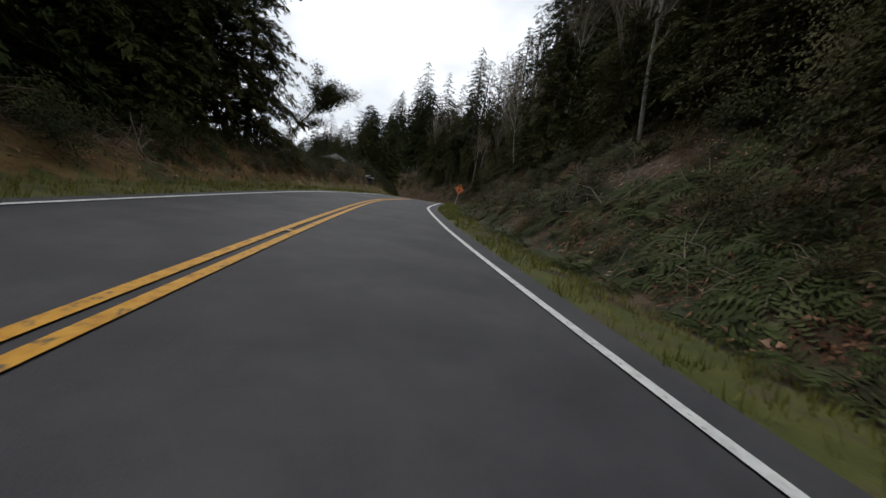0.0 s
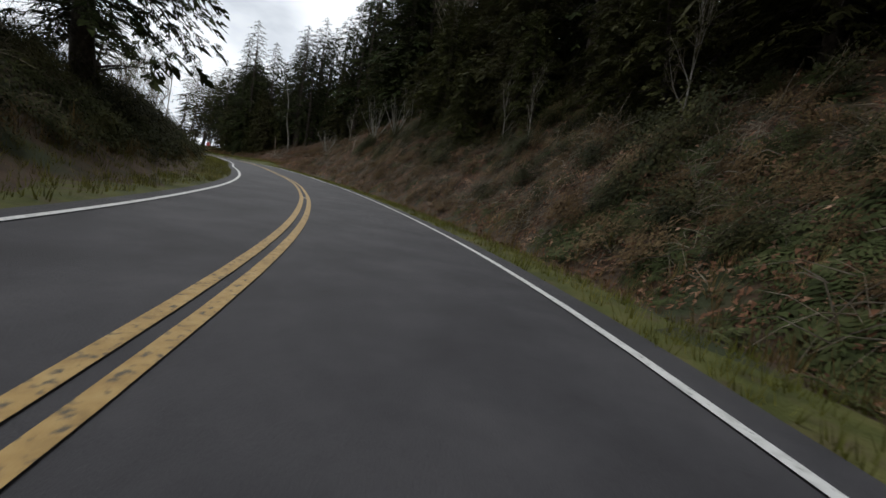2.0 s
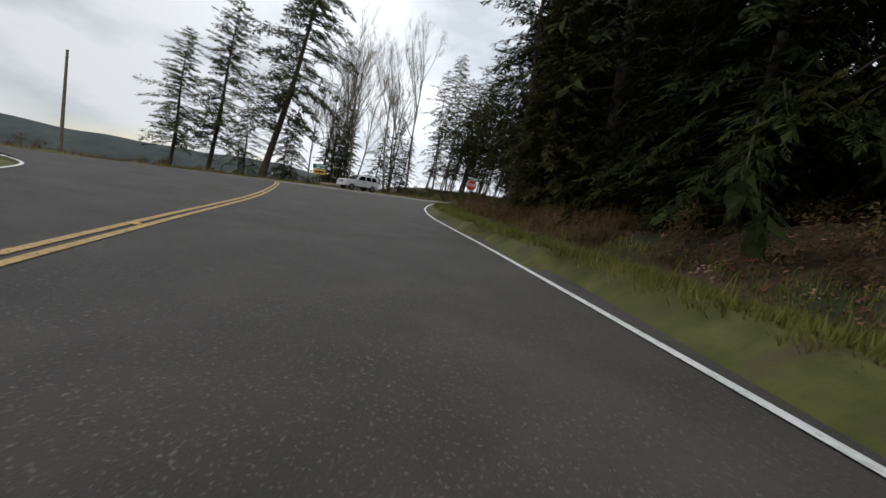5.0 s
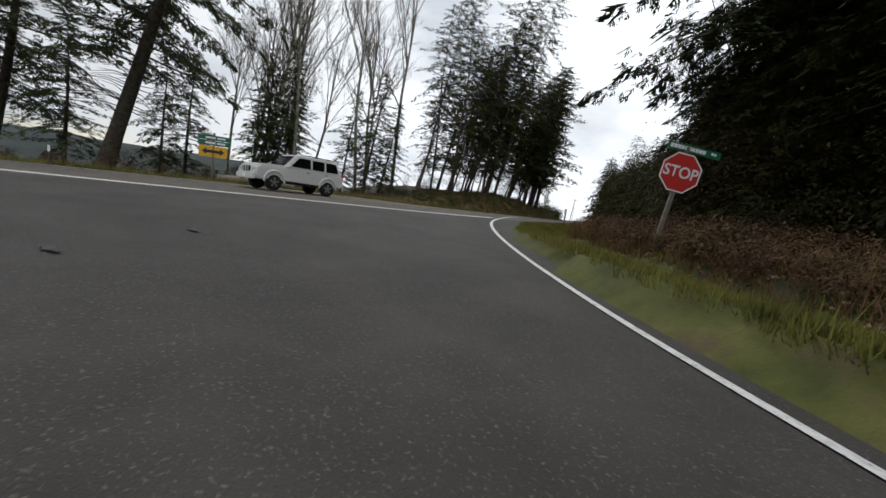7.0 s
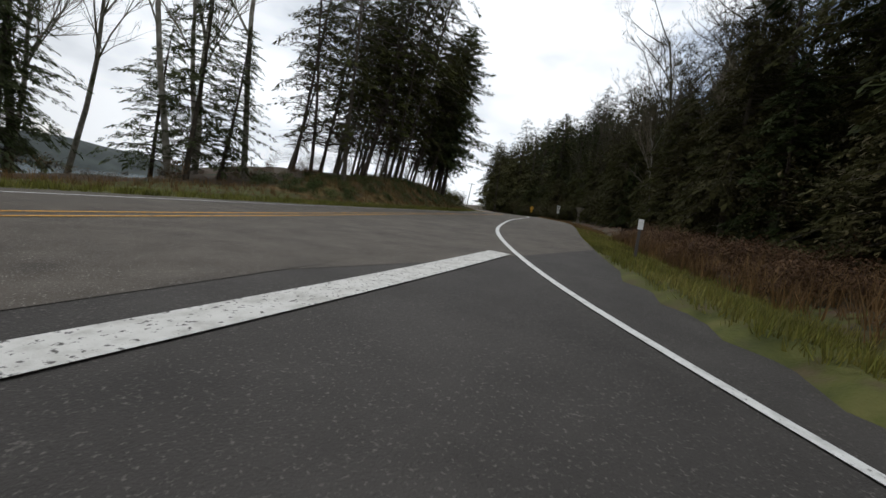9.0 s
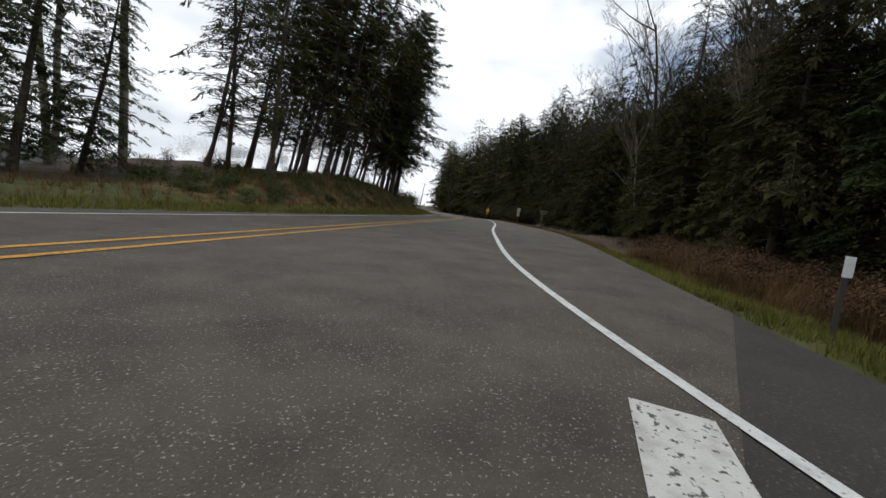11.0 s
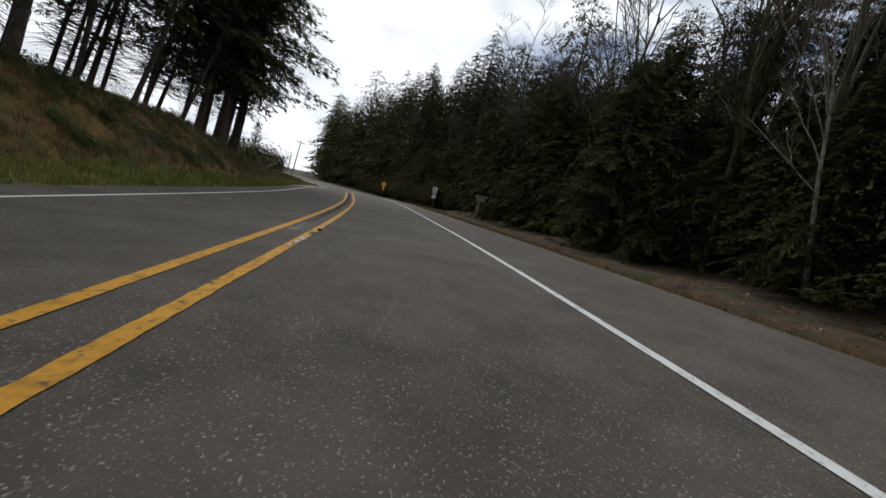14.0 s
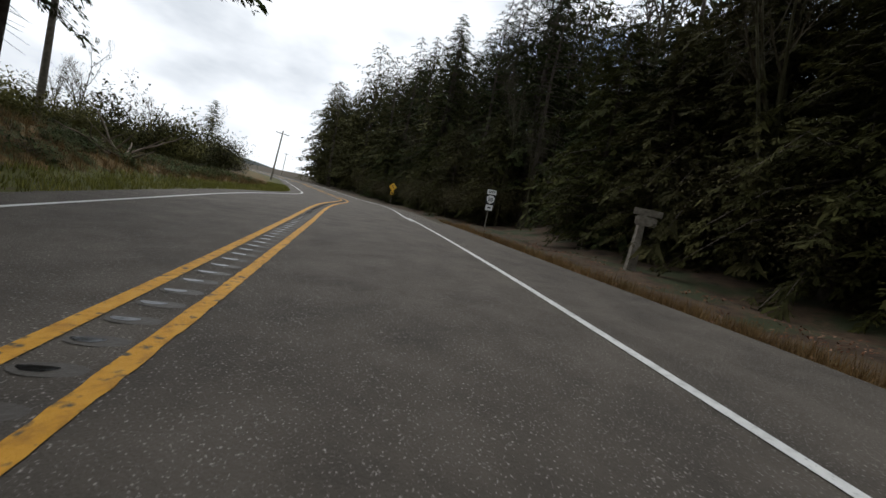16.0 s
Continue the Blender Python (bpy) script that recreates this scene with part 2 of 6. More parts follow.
HIGHWAY = [
    (-60.0, -16.0, -0.3, -58, 1.0, 1.0), (-32.0, 4.0, 0.35, -54, 1.0, 1.0), (-12.0, 21.0, 0.75, -51, 1.0, 0.5),
    (2.4, 28.6, 0.84, -44, 1.2, -1.1), (5.3, 33.8, 1.00, -39, 1.2, 1.5), (10.5, 40.7, 1.08, -41, 0.6, 1.8),
    (16.7, 48.3, 1.08, -41, 0.0, 1.8), (26.4, 61.4, 0.96, -36, -0.3, 1.5), (31.2, 70.4, 0.92, -34.5, 0.0, 1.5),
    (37.2, 78.4, 0.88, -37, -0.6, 1.5), (46.1, 90.5, 0.59, -31, -1.2, 1.5), (52.8, 103.9, 0.32, -26, -0.6, 1.2),
    (61.0, 121.9, 0.24, -28, 0.0, 1.0), (75.0, 148.0, 0.23, -22, 0.0, 1.0), (87.7, 186.0, 0.22, -12, 0.0, 1.0),
    (95.0, 230.0, 0.3, -9, 0.0, 0.0), (140.0, 500.0, 2.0, -9, 0.0, 0.0)]


def filled(rows, step):
    """The stations with more between them, and the reach of each."""
    out, reach = [], []
    for a, b in zip(rows[:-1], rows[1:]):
        gap = math.hypot(b[0] - a[0], b[1] - a[1])
        n = max(1, int(gap / step)) if gap < 40 else 4
        for k in range(n):
            out.append(tuple(p + (q - p) * k / n for p, q in zip(a, b)))
            reach.append(max(4.5, 1.3 * gap / n))
    return out + [rows[-1]], reach + [reach[-1]]


ALL, REACH = [], []
for table in (COUNTY[:-1], COUNTY[-1:] * 2, HIGHWAY):
    got, wide = filled(table, 4.0)
    ALL, REACH = ALL + got, REACH + wide
STATIONS = np.array(ALL, float)


def road_z(x, y):
    """Height of the paved surface, blended from the stations' planes."""
    x, y = np.asarray(x, float), np.asarray(y, float)
    total, weight = np.zeros_like(x), np.full_like(x, 1e-30)
    for (sx, sy, sz, head, grade, bank), reach in zip(STATIONS, REACH):
        dx, dy = x - sx, y - sy
        a = math.radians(head)
        along = np.clip(-math.sin(a) * dx + math.cos(a) * dy, -25, 25)
        left = np.clip(-math.cos(a) * dx - math.sin(a) * dy, -9, 9)
        w = np.exp(-np.minimum((dx * dx + dy * dy) / (2 * reach * reach), 300.0)) + 1e-9 / (1 + dx * dx + dy * dy)
        total += w * (sz + math.tan(math.radians(grade)) * along - math.tan(math.radians(bank)) * left)
        weight += w
    return total / weight


level = STATIONS[:, 2].copy()
for _ in range(12):
    STATIONS[:, 2] += 0.8 * (level - road_z(STATIONS[:, 0], STATIONS[:, 1]))


def smooth_line(points, step=1.0):
    """Catmull-Rom through plan points, resampled at an even step."""
    p = np.array(points, float)
    p = np.vstack([2 * p[0] - p[1], p, 2 * p[-1] - p[-2]])
    out = []
    for i in range(1, len(p) - 2):
        a, b, c, d = p[i - 1:i + 3]
        for u in np.linspace(0, 1, 24, endpoint=False):
            out.append(0.5 * (2 * b + (c - a) * u + (2 * a - 5 * b + 4 * c - d) * u * u + (3 * b - a - 3 * c + d) * u ** 3))
    out = np.array(out + [p[-2]])
    s = np.concatenate([[0], np.cumsum(np.linalg.norm(np.diff(out, axis=0), axis=1))])
    n = max(2, int(s[-1] / step))
    q = np.linspace(0, s[-1], n)
    return np.stack([np.interp(q, s, out[:, 0]), np.interp(q, s, out[:, 1])], 1)


def side(line, d):
    """The line moved d to its right; d may run along it."""
    t = np.gradient(line, axis=0)
    t /= np.linalg.norm(t, axis=1, keepdims=True)
    return line + np.stack([t[:, 1], -t[:, 0]], 1) * np.reshape(d, (-1, 1))


COUNTY_MID = smooth_line([(-74.34, -194), (-61.45, -172), (-54.46, -160), (-48.52, -150), (-43.35, -142), (-38.38, -135), (-32.6, -128), (-26.76, -121), (-21.32, -114.5), (-16.37, -108), (-11.74, -101), (-7.80, -94), (-5.02, -87), (-2.94, -80), (-1.60, -73.5), (-0.67, -67), (0.38, -60.5), (0.92, -54), (1.16, -48), (1.11, -41), (0.82, -35), (0.1, -28), (-1.5, -20), (-3.36, -12), (-5.2, -4), (-7.8, 5), (-10.36, 13), (-13.15, 20)])
HIGHWAY_MID = smooth_line([(-150, -82), (-90.45, -41), (-60.67, -18.5), (-32.89, 3), (-12.5, 20.4), (-6.56, 26), (-0.85, 31.3), (6.26, 39), (12.92, 46.5), (19.29, 54.1), (25.5, 62.1), (31.39, 70.4), (36.92, 78.4), (45.94, 90.5), (52.69, 103.9), (60.4, 121.9), (71.0, 148), (81.5, 186), (88.0, 221), (106, 330), (134, 500)], 1.5)
CORNER = smooth_line([(4.47, -41.5), (4.25, -33), (3.6, -22), (2.65, -10), (1.65, 0), (1.35, 8), (1.45, 12.5), (1.95, 18), (2.9, 23), (4.3, 27.2), (6.7, 32), (10.13, 36.8), (13.58, 41.25), (17.07, 45.4), (20.72, 49.8), (24.58, 54.6), (32.19, 64.5), (40.12, 76)], 0.7)
PAVED_R = smooth_line([(4.90, -41.5), (4.75, -33), (4.3, -22), (3.2, -10), (2.2, 0), (1.95, 8), (2.05, 12.5), (2.7, 18.2), (3.8, 22.3), (5.9, 26.2), (9.8, 31.4), (13.6, 35.8), (18, 41), (24.4, 49.2), (28.2, 54.2), (33.2, 61.2), (36.8, 67), (42.4, 75.6)], 0.7)


def paved_right(y):
    """How far the county road's paving reaches to the right of its centre line."""
    return np.interp(y, [-165, -150, -142, -136, -109, -102, -95, -81, -67, -53, -46, -39], [4.39, 3.76, 3.08, 2.72, 2.85, 3.15, 3.5, 3.76, 4.1, 3.79, 3.72, 3.77])


def paved_left(y):
    """How far it reaches to the left, out to the turnout and the mouth."""
    return np.interp(y, [-165, -150, -142, -136, -109, -102, -95, -81, -67, -53, -46, -39, -30, -15, -7, -2, 3], [3.58, 3.35, 3.07, 2.83, 2.45, 2.55, 2.58, 2.85, 3.09, 2.88, 2.76, 3.08, 3.9, 4.9, 7.0, 10.5, 18.0])


def nearest(line, x, y):
    """For each place: signed distance (right is positive) from the line, and the share of its length at the nearest point."""
    x, y = np.asarray(x, float).ravel(), np.asarray(y, float).ravel()
    best, sign, where = np.full(x.shape, 1e18), np.zeros(x.shape), np.zeros(x.shape)
    pts = line[:: max(1, len(line) // 240)]
    for i in range(len(pts) - 1):
        a, b = pts[i], pts[i + 1]
        ab = b - a
        u = np.clip(((x - a[0]) * ab[0] + (y - a[1]) * ab[1]) / (ab @ ab), 0, 1)
        dx, dy = x - a[0] - u * ab[0], y - a[1] - u * ab[1]
        d = dx * dx + dy * dy
        closer = d < best
        best = np.where(closer, d, best)
        sign = np.where(closer, np.sign(ab[1] * dx - ab[0] * dy), sign)
        where = np.where(closer, a[1] + u * ab[1], where)
    return np.sqrt(best) * sign, where


def ramp(v, xs, ys):
    return np.interp(v, xs, ys)


def wave(x, y, s, seed=0.0):
    """Cheap smooth unevenness."""
    return (np.sin(x / s + seed) * np.cos(y / s * 1.13 + seed * 2.1) + 0.5 * np.sin((x + y) / s * 2.3 + seed) * np.cos((x - y) / s * 1.9) + 0.25 * np.sin(x / s * 5.1) * np.sin(y / s * 4.7 + seed))


def ease(v):
    v = np.clip(v, 0, 1)
    return v * v * (3 - 2 * v)


HIGHWAY_LEVEL = road_z(HIGHWAY_MID[:, 0], HIGHWAY_MID[:, 1])
MID_LEVEL = road_z(COUNTY_MID[:, 0], COUNTY_MID[:, 1])


def ground_z(x, y):
    """The land: cut banks beside the county road, a mound beside the highway, and the fall to the bay."""
    shape = np.shape(x)
    x, y = np.asarray(x, float).ravel(), np.asarray(y, float).ravel()
    dc, yc = nearest(COUNTY_MID, x, y)
    dh, yh = nearest(HIGHWAY_MID, x, y)
    dr, yr = nearest(PAVED_R, x, y)
    base = road_z(x, y)
    mid_z = np.interp(yc, COUNTY_MID[:, 1], MID_LEVEL)
    away = np.clip((np.abs(dc) - 6) / 5, 0, 1)
    base_c = base * (1 - away) + mid_z * away
    # county road: distance out past the paving
    right = np.where(yr > -41.9, np.where((dr > 0), dr, 0.0), np.where(dc > 0, dc - paved_right(yc), 0.0))
    right = np.where((dc > 0) & (yc < -40), np.maximum(dc - paved_right(yc), 0), np.where(dr > 0, dr, 0))
    left = np.maximum(-dc - paved_left(yc), 0)
    rise_r = ramp(yc, [-170, -120, -95, -60, -40, -26, -14, 0], [6.0, 5.5, 6.5, 9.5, 9.5, 6.0, 1.3, 0.5])
    steep = ramp(yc, [-100, -75, -60, -40], [0.75, 0.85, 0.98, 1.0])
    bank_r = np.minimum(np.maximum(right - 1.9, 0) * steep, rise_r)
    bank_r += 0.12 * np.clip(right - 8, 0, 60) * (yc < 5) + (wave(x, y, 2.6, 1.0) * 0.40 + wave(x, y, 1.3, 2.0) * 0.26 + np.abs(wave(x, y, 0.9, 6.0)) * 0.22) * np.clip((right - 2) / 3, 0, 1)
    bank_r -= 0.15 * np.exp(-((right - 1.6) / 0.5) ** 2)
    rise_l = ramp(yc, [-175, -145, -130, -112, -104, -84, -72, -64, -58], [0.6, 0.8, 1.4, 2.6, 2.9, 2.6, 1.6, 0.5, 0.0])
    bank_l = np.minimum(np.maximum(left - 1.5, 0) * 0.62, rise_l) + wave(x, y, 2.9, 4.0) * 0.2 * np.clip((left - 2) / 3, 0, 1) * np.clip(rise_l, 0, 1)
    zc = base_c + np.where(dc > 0, bank_r, bank_l)
    level_lot = ramp(yc, [-60, -47, -38, -25, -12, 0], [-1.2, -0.92, -0.78, -0.62, -0.45, -0.1])
    k = np.where(dc < 0, np.clip(left / 3.5, 0, 1) * ramp(yc, [-62, -52, 0, 16], [0.0, 1.0, 1.0, 0.0]), 0.0)
    zc = zc * (1 - k) + k * (level_lot - 0.05 * np.maximum(left - 15, 0) + wave(x, y, 3.0, 5.0) * 0.05)
    # highway: mound on the bay side, low ground on the forest side
    out_l = np.maximum(-dh - 4.7, 0)
    mound = ramp(yh, [34, 40, 46, 52, 58, 66, 72, 78, 86], [0.0, 0.4, 1.3, 2.0, 2.6, 2.5, 1.8, 0.8, 0.2])
    bank_h = mound * ease((out_l - 1.5) / 4.4) * np.clip((36 - out_l) / 14, 0, 1) + wave(x, y, 3.1, 2.0) * 0.12 * np.clip(out_l - 2, 0, 1)
    fall = np.clip(out_l - ramp(yh, [-20, 10, 24, 38, 48, 60, 76, 90, 120, 200], [18, 12, 9, 9, 18, 34, 32, 26, 40, 60]), 0, 75)
    bank_h -= np.where(fall < 10, fall * fall * 0.021, 2.1 + (fall - 10) * 0.42)
    out_r = np.where(yr < PAVED_R[-1, 1] - 0.3, np.maximum(dr, 0), np.maximum(dh - 6.0, 0))
    out_r = np.where(y < PAVED_R[0, 1], np.abs(dr), out_r)
    west = (dc < 0) & (left > 0) & (y < 25)
    out_r = np.where(west, np.maximum(dh - 5.2, 0), out_r)
    bank_hr = 0.20 * np.clip(out_r - 6, 0, 70) - 0.25 * np.exp(-((out_r - 2.2) / 1.2) ** 2) + wave(x, y, 3.3, 3.0) * 0.15 * np.clip(out_r - 3, 0, 1)
    away_h = np.clip((np.abs(dh) - 5) / 3, 0, 1)
    base_h = base * (1 - away_h) + np.interp(yh, HIGHWAY_MID[:, 1], HIGHWAY_LEVEL) * away_h
    zh = base_h + np.where(dh < 0, bank_h, bank_hr)
    oc = np.where(dc > 0, right, left)
    oh = np.where(dh < 0, out_l, out_r)
    wc, wh = 1 / (oc + 0.6) ** 3, 1 / (oh + 0.6) ** 3
    wc = np.where(yc > 16, wc * np.exp(-np.clip(y - 16, 0, 40) / 4), wc)
    z = (zc * wc + zh * wh) / (wc + wh)
    # beyond the highway's bay side only the bluff counts
    z = np.where(dh < -4.7, zh, z)
    paved = ((oc <= 0) & (dh > -4.7)) | (oh <= 0)
    return np.where(paved, base - 0.09, z - 0.012).reshape(shape)


def part(name, bm, mat, parent=None, label=""):
    """Links a bmesh as one mesh object under a thing or a part."""
    me = bpy.data.meshes.new(name)
    bm.to_mesh(me)
    bm.free()
    me.materials.append(mat)
    ob = new(name, me)
    ob.parent = parent
    if label:
        ob["label"] = label
    return ob


def mesh_part(name, verts, faces, mat, parent=None, label="", smooth=False):
    me = bpy.data.meshes.new(name)
    me.from_pydata([tuple(v) for v in verts], [], faces)
    me.materials.append(mat)
    if smooth:
        me.polygons.foreach_set("use_smooth", [True] * len(me.polygons))
    me.update()
    ob = new(name, me)
    ob.parent = parent
    if label:
        ob["label"] = label
    return ob


def strip(name, a, b, lift, mat, rows=2, label="", kind="structure"):
    """A sheet between two lines on the road's surface."""
    n = len(a)
    grid = [a + (b - a) * (k / (rows - 1)) for k in range(rows)]
    pts = np.concatenate(grid)
    z = road_z(pts[:, 0], pts[:, 1]) + lift
    verts = np.column_stack([pts, z])
    faces = [(k * n + i, k * n + i + 1, (k + 1) * n + i + 1, (k + 1) * n + i) for k in range(rows - 1) for i in range(n - 1)]
    ob = mesh_part(name, verts, [f[::-1] for f in faces], mat, None, smooth=True)
    return tagged(ob, label, name.replace("_", " ").split()[-1], kind=kind)


# ---- ground: one sheet to the horizon ----
def axis(lo, hi, fine_lo, fine_hi, fine):
    a = list(np.arange(fine_lo, fine_hi, fine))
    s, v = fine, fine_hi
    while v < hi:
        a.append(v)
        s *= 1.13
        v += s
    a.append(hi)
    s, v = fine, fine_lo
    while v > lo:
        s *= 1.13
        v -= s
        a.insert(0, max(v, lo))
    return np.array(a)


gx, gy = axis(-3200, 3200, -68, 62, 0.58), axis(-1500, 4200, -165, 104, 0.58)
X, Y = np.meshgrid(gx, gy)
Zg = ground_z(X, Y)
nx, ny = len(gx), len(gy)
verts = np.column_stack([X.ravel(), Y.ravel(), Zg.ravel()])
faces = [(j * nx + i, j * nx + i + 1, (j + 1) * nx + i + 1, (j + 1) * nx + i) for j in range(ny - 1) for i in range(nx - 1)]
ground = mesh_part("ground", verts, faces, SOIL, smooth=True)
tagged(ground, "wooded ground with cut banks and grass verges", "ground", kind="structure")
for m in (GRASS, RED_SOIL, DRY_GRASS):
    ground.data.materials.append(m)
cx, cy = (X[:-1, :-1] + X[1:, 1:]).ravel() / 2, (Y[:-1, :-1] + Y[1:, 1:]).ravel() / 2
dc, yc = nearest(COUNTY_MID, cx, cy)
dh, yh = nearest(HIGHWAY_MID, cx, cy)
dr, yr = nearest(PAVED_R, cx, cy)
jit = wave(cx, cy, 1.1, 0.4) * 0.35
slot = np.zeros(len(cx), int)
slot[(dc > 2.4) & (dc < paved_right(yc) + ramp(yc, [-95, -70], [0.9, 1.3]) + jit) & (yc < -38)] = 1
slot[(dr > -0.5) & (dr < 1.9 + jit) & (yr > -42) & (yr < 40)] = 1
slot[(dr > -0.5) & (dr < ramp(yr, [8, 16, 22, 34, 44], [1.7, 2.2, 2.6, 2.0, 0.0]) + jit) & (yr > 6) & (yr < 44)] = 1
slot[(dr > -0.5) & (dr < 1.1 + 2 * jit) & (yr > 41)] = 3
slot[(dc < -2.2) & (dc > -paved_left(yc) - ramp(yc, [-118, -108, -70, -60], [1.4, 0.9, 0.9, 1.6]) - jit) & (yc < -46)] = 1
slot[(dh < -4) & (dh > -6.9 - 1.5 * jit)] = 1
slot[(dh <= -6.9 - 1.5 * jit) & (dh > -12) & (yh < 40)] = 1
slot[(dc > 6.0 + jit) & (dc < 16 + 3 * jit) & (yc > -58) & (yc < -18)] = 2
slot[(slot == 0) & (dc < -3.0) & (dc > -22) & (yc < -110)] = 3
slot[(dh <= -6.9 - 1.5 * jit) & (dh > -11 - 3 * jit) & (yh > 40)] = 3
slot[(dc < -3) & (cy > -62) & (cx < -4) & (dh > -4)] = 1
ground.data.polygons.foreach_set("material_index", slot.astype(np.int32))

bay = mesh_part("bay_water", [(-3500, -200, -24), (3500, -200, -24), (3500, 4500, -24), (-3500, 4500, -24)], [(0, 1, 2, 3)], WATER)
tagged(bay, "pale grey tidal bay under an overcast sky", "water", kind="structure")


def far_ridge(name, centre, length, height, turn, seed):
    """A long wooded hill beyond the bay."""
    n, v, f = 90, [], []
    for i in range(n):
        u = i / (n - 1)
        h = height * math.sin(math.pi * u) ** 0.55 * (0.75 + 0.25 * math.sin(u * 7 + seed)) + 4 * math.sin(u * 61 + seed) * math.sin(u * 23)
        for k, (off, hh) in enumerate(((-260, 0), (-120, 0.55), (0, 1.0), (200, 0.9), (500, 0))):
            v.append(((u - 0.5) * length, off, -26 + h * hh))
    for i in range(n - 1):
        for k in range(4):
            f.append((i * 5 + k, (i + 1) * 5 + k, (i + 1) * 5 + k + 1, i * 5 + k + 1))
    ob = mesh_part(name, v, f, HILL, smooth=True)
    ob.matrix_world = pose(*centre, 0, 0, turn)
    return tagged(ob, "long dark wooded hill across the bay", "hill", kind="structure")


far_ridge("backdrop_hill_west", (-1300, 1150, 0), 2600, 195, 40, 0.3)
far_ridge("backdrop_hill_north", (-300, 2300, 0), 3000, 105, 5, 1.7)

# ---- roads ----
m = COUNTY_MID[COUNTY_MID[:, 1] < -38.5]
county = strip("road_county", side(m, -paved_left(m[:, 1])), side(m, paved_right(m[:, 1])), 0.0, ASPHALT, 6, "dark asphalt two-lane county road")
n = 90
mouth_l = smooth_line([(-1.89, -41.2), (-3.24, -30), (-4.99, -22.5), (-7.4, -14.6), (-11, -6.5), (-17, -1.0), (-26, 1.5), (-33, 0.2)], 0.5)
mouth_r = PAVED_R[(PAVED_R[:, 1] < 30.5)]


def resample(line, count):
    s = np.concatenate([[0], np.cumsum(np.linalg.norm(np.diff(line, axis=0), axis=1))])
    q = np.linspace(0, s[-1], count)
    return np.stack([np.interp(q, s, line[:, 0]), np.interp(q, s, line[:, 1])], 1)


end_l = np.array([(-33, 0.2), (-18, 15), (-9, 23), (0, 30.5)])
left_run = resample(np.vstack([mouth_l, end_l[1:]]), n)
right_run = resample(mouth_r, n)
strip("road_mouth", left_run, right_run, 0.004, ASPHALT_MOUTH, 14, "dark asphalt road mouth widening to the highway")
hm = HIGHWAY_MID
paved = PAVED_R[PAVED_R[:, 1] > 29]
h_in = hm[(hm[:, 1] > 26) & (hm[:, 1] < 76)]
strip("road_highway", side(hm, -4.6), side(hm, ramp(hm[:, 1], [10, 24, 30, 76, 90, 110], [4.3, 4.3, 4.6, 5.6, 5.2, 4.4])), 0.010, ASPHALT_HWY, 7, "worn grey-brown chip-sealed highway")
cnt = 70
strip("road_shoulder", resample(side(h_in, 3.2), cnt), resample(paved[paved[:, 1] < 76], cnt), 0.006, ASPHALT_HWY, 5, "wide asphalt shoulder beside the highway")
lot = smooth_line([(-1.9, -47), (-2.5, -34), (-5.2, -20), (-9.2, -12), (-13.5, -7.5)], 1.0)
lot_far = smooth_line([(-4.5, -49), (-12, -44), (-18.5, -33), (-19, -22), (-18.2, -15), (-15, -8.5)], 1.0)
lot_a, lot_b = resample(lot, 60), resample(lot_far, 60)
lot_pts = np.concatenate([lot_a + (lot_b - lot_a) * k / 24 for k in range(25)])
mesh_lot = mesh_part("gravel_lot", np.column_stack([lot_pts, ground_z(lot_pts[:, 0], lot_pts[:, 1]) + 0.035]), [(k * 60 + i, (k + 1) * 60 + i, (k + 1) * 60 + i + 1, k * 60 + i + 1) for k in range(24) for i in range(59)], GRAVEL, smooth=True)
tagged(mesh_lot, "worn grey turnout beside the county road", "turnout", kind="structure")
puddle_x = np.array([-3.9, -5.0, -6.6, -8.4, -9.8, -9.2, -7.4, -5.6, -4.3])
puddle_y = np.array([-38.6, -39.6, -39.9, -39.2, -38.2, -37.4, -37.6, -37.0, -37.7])
puddle = mesh_part("puddle", [(px, py, float(ground_z(np.array([-6.6]), np.array([-38.4]))[0]) + 0.06) for px, py in zip(puddle_x, puddle_y)], [tuple(range(9))[::-1]], material("rain_water", [(0.05, 0.05, 0.048), (0.06, 0.06, 0.058)], rough=0.04, spec=0.8))
tagged(puddle, "shallow rain puddle shining on the turnout", "puddle", kind="structure")


def painted(name, line, off, width, mat, lift=0.014, label=""):
    return strip(name, side(line, np.asarray(off) - width / 2), side(line, np.asarray(off) + width / 2), lift, mat, 2, label)


mid_line = COUNTY_MID[COUNTY_MID[:, 1] < 16.5]
old_paint = mid_line[mid_line[:, 1] >= -99.9]
drift = ramp(old_paint[:, 1], [-82, -70, -60, -48, -42, -36, -30], [0.0, 0.22, 0.20, 0.28, 0.28, 0.12, 0.0])
for o in (-0.105, 0.105):
    painted("centre_line", mid_line[mid_line[:, 1] < -99], o, 0.11, YELLOW_PAINT, label="yellow double centre line")
    painted("centre_line", old_paint, drift + o, 0.11, WORN_YELLOW, label="worn yellow double centre line")
ml = m[m[:, 1] < -41.3]
painted("edge_line", ml, ramp(ml[:, 1], [-165, -150, -142, -136, -109, -102, -95, -81, -67, -53, -46, -39], [3.97, 3.34, 2.66, 2.3, 2.43, 2.73, 3.08, 3.34, 3.68, 3.37, 3.3, 3.35]), 0.10, WHITE_PAINT, label="white painted edge line")
painted("edge_line", m, ramp(m[:, 1], [-165, -150, -142, -136, -109, -102, -95, -81, -67, -53, -46, -39], [-3.2, -2.97, -2.69, -2.45, -2.07, -2.17, -2.2, -2.47, -2.71, -2.5, -2.38, -2.7]), 0.10, WHITE_PAINT, label="white painted edge line")
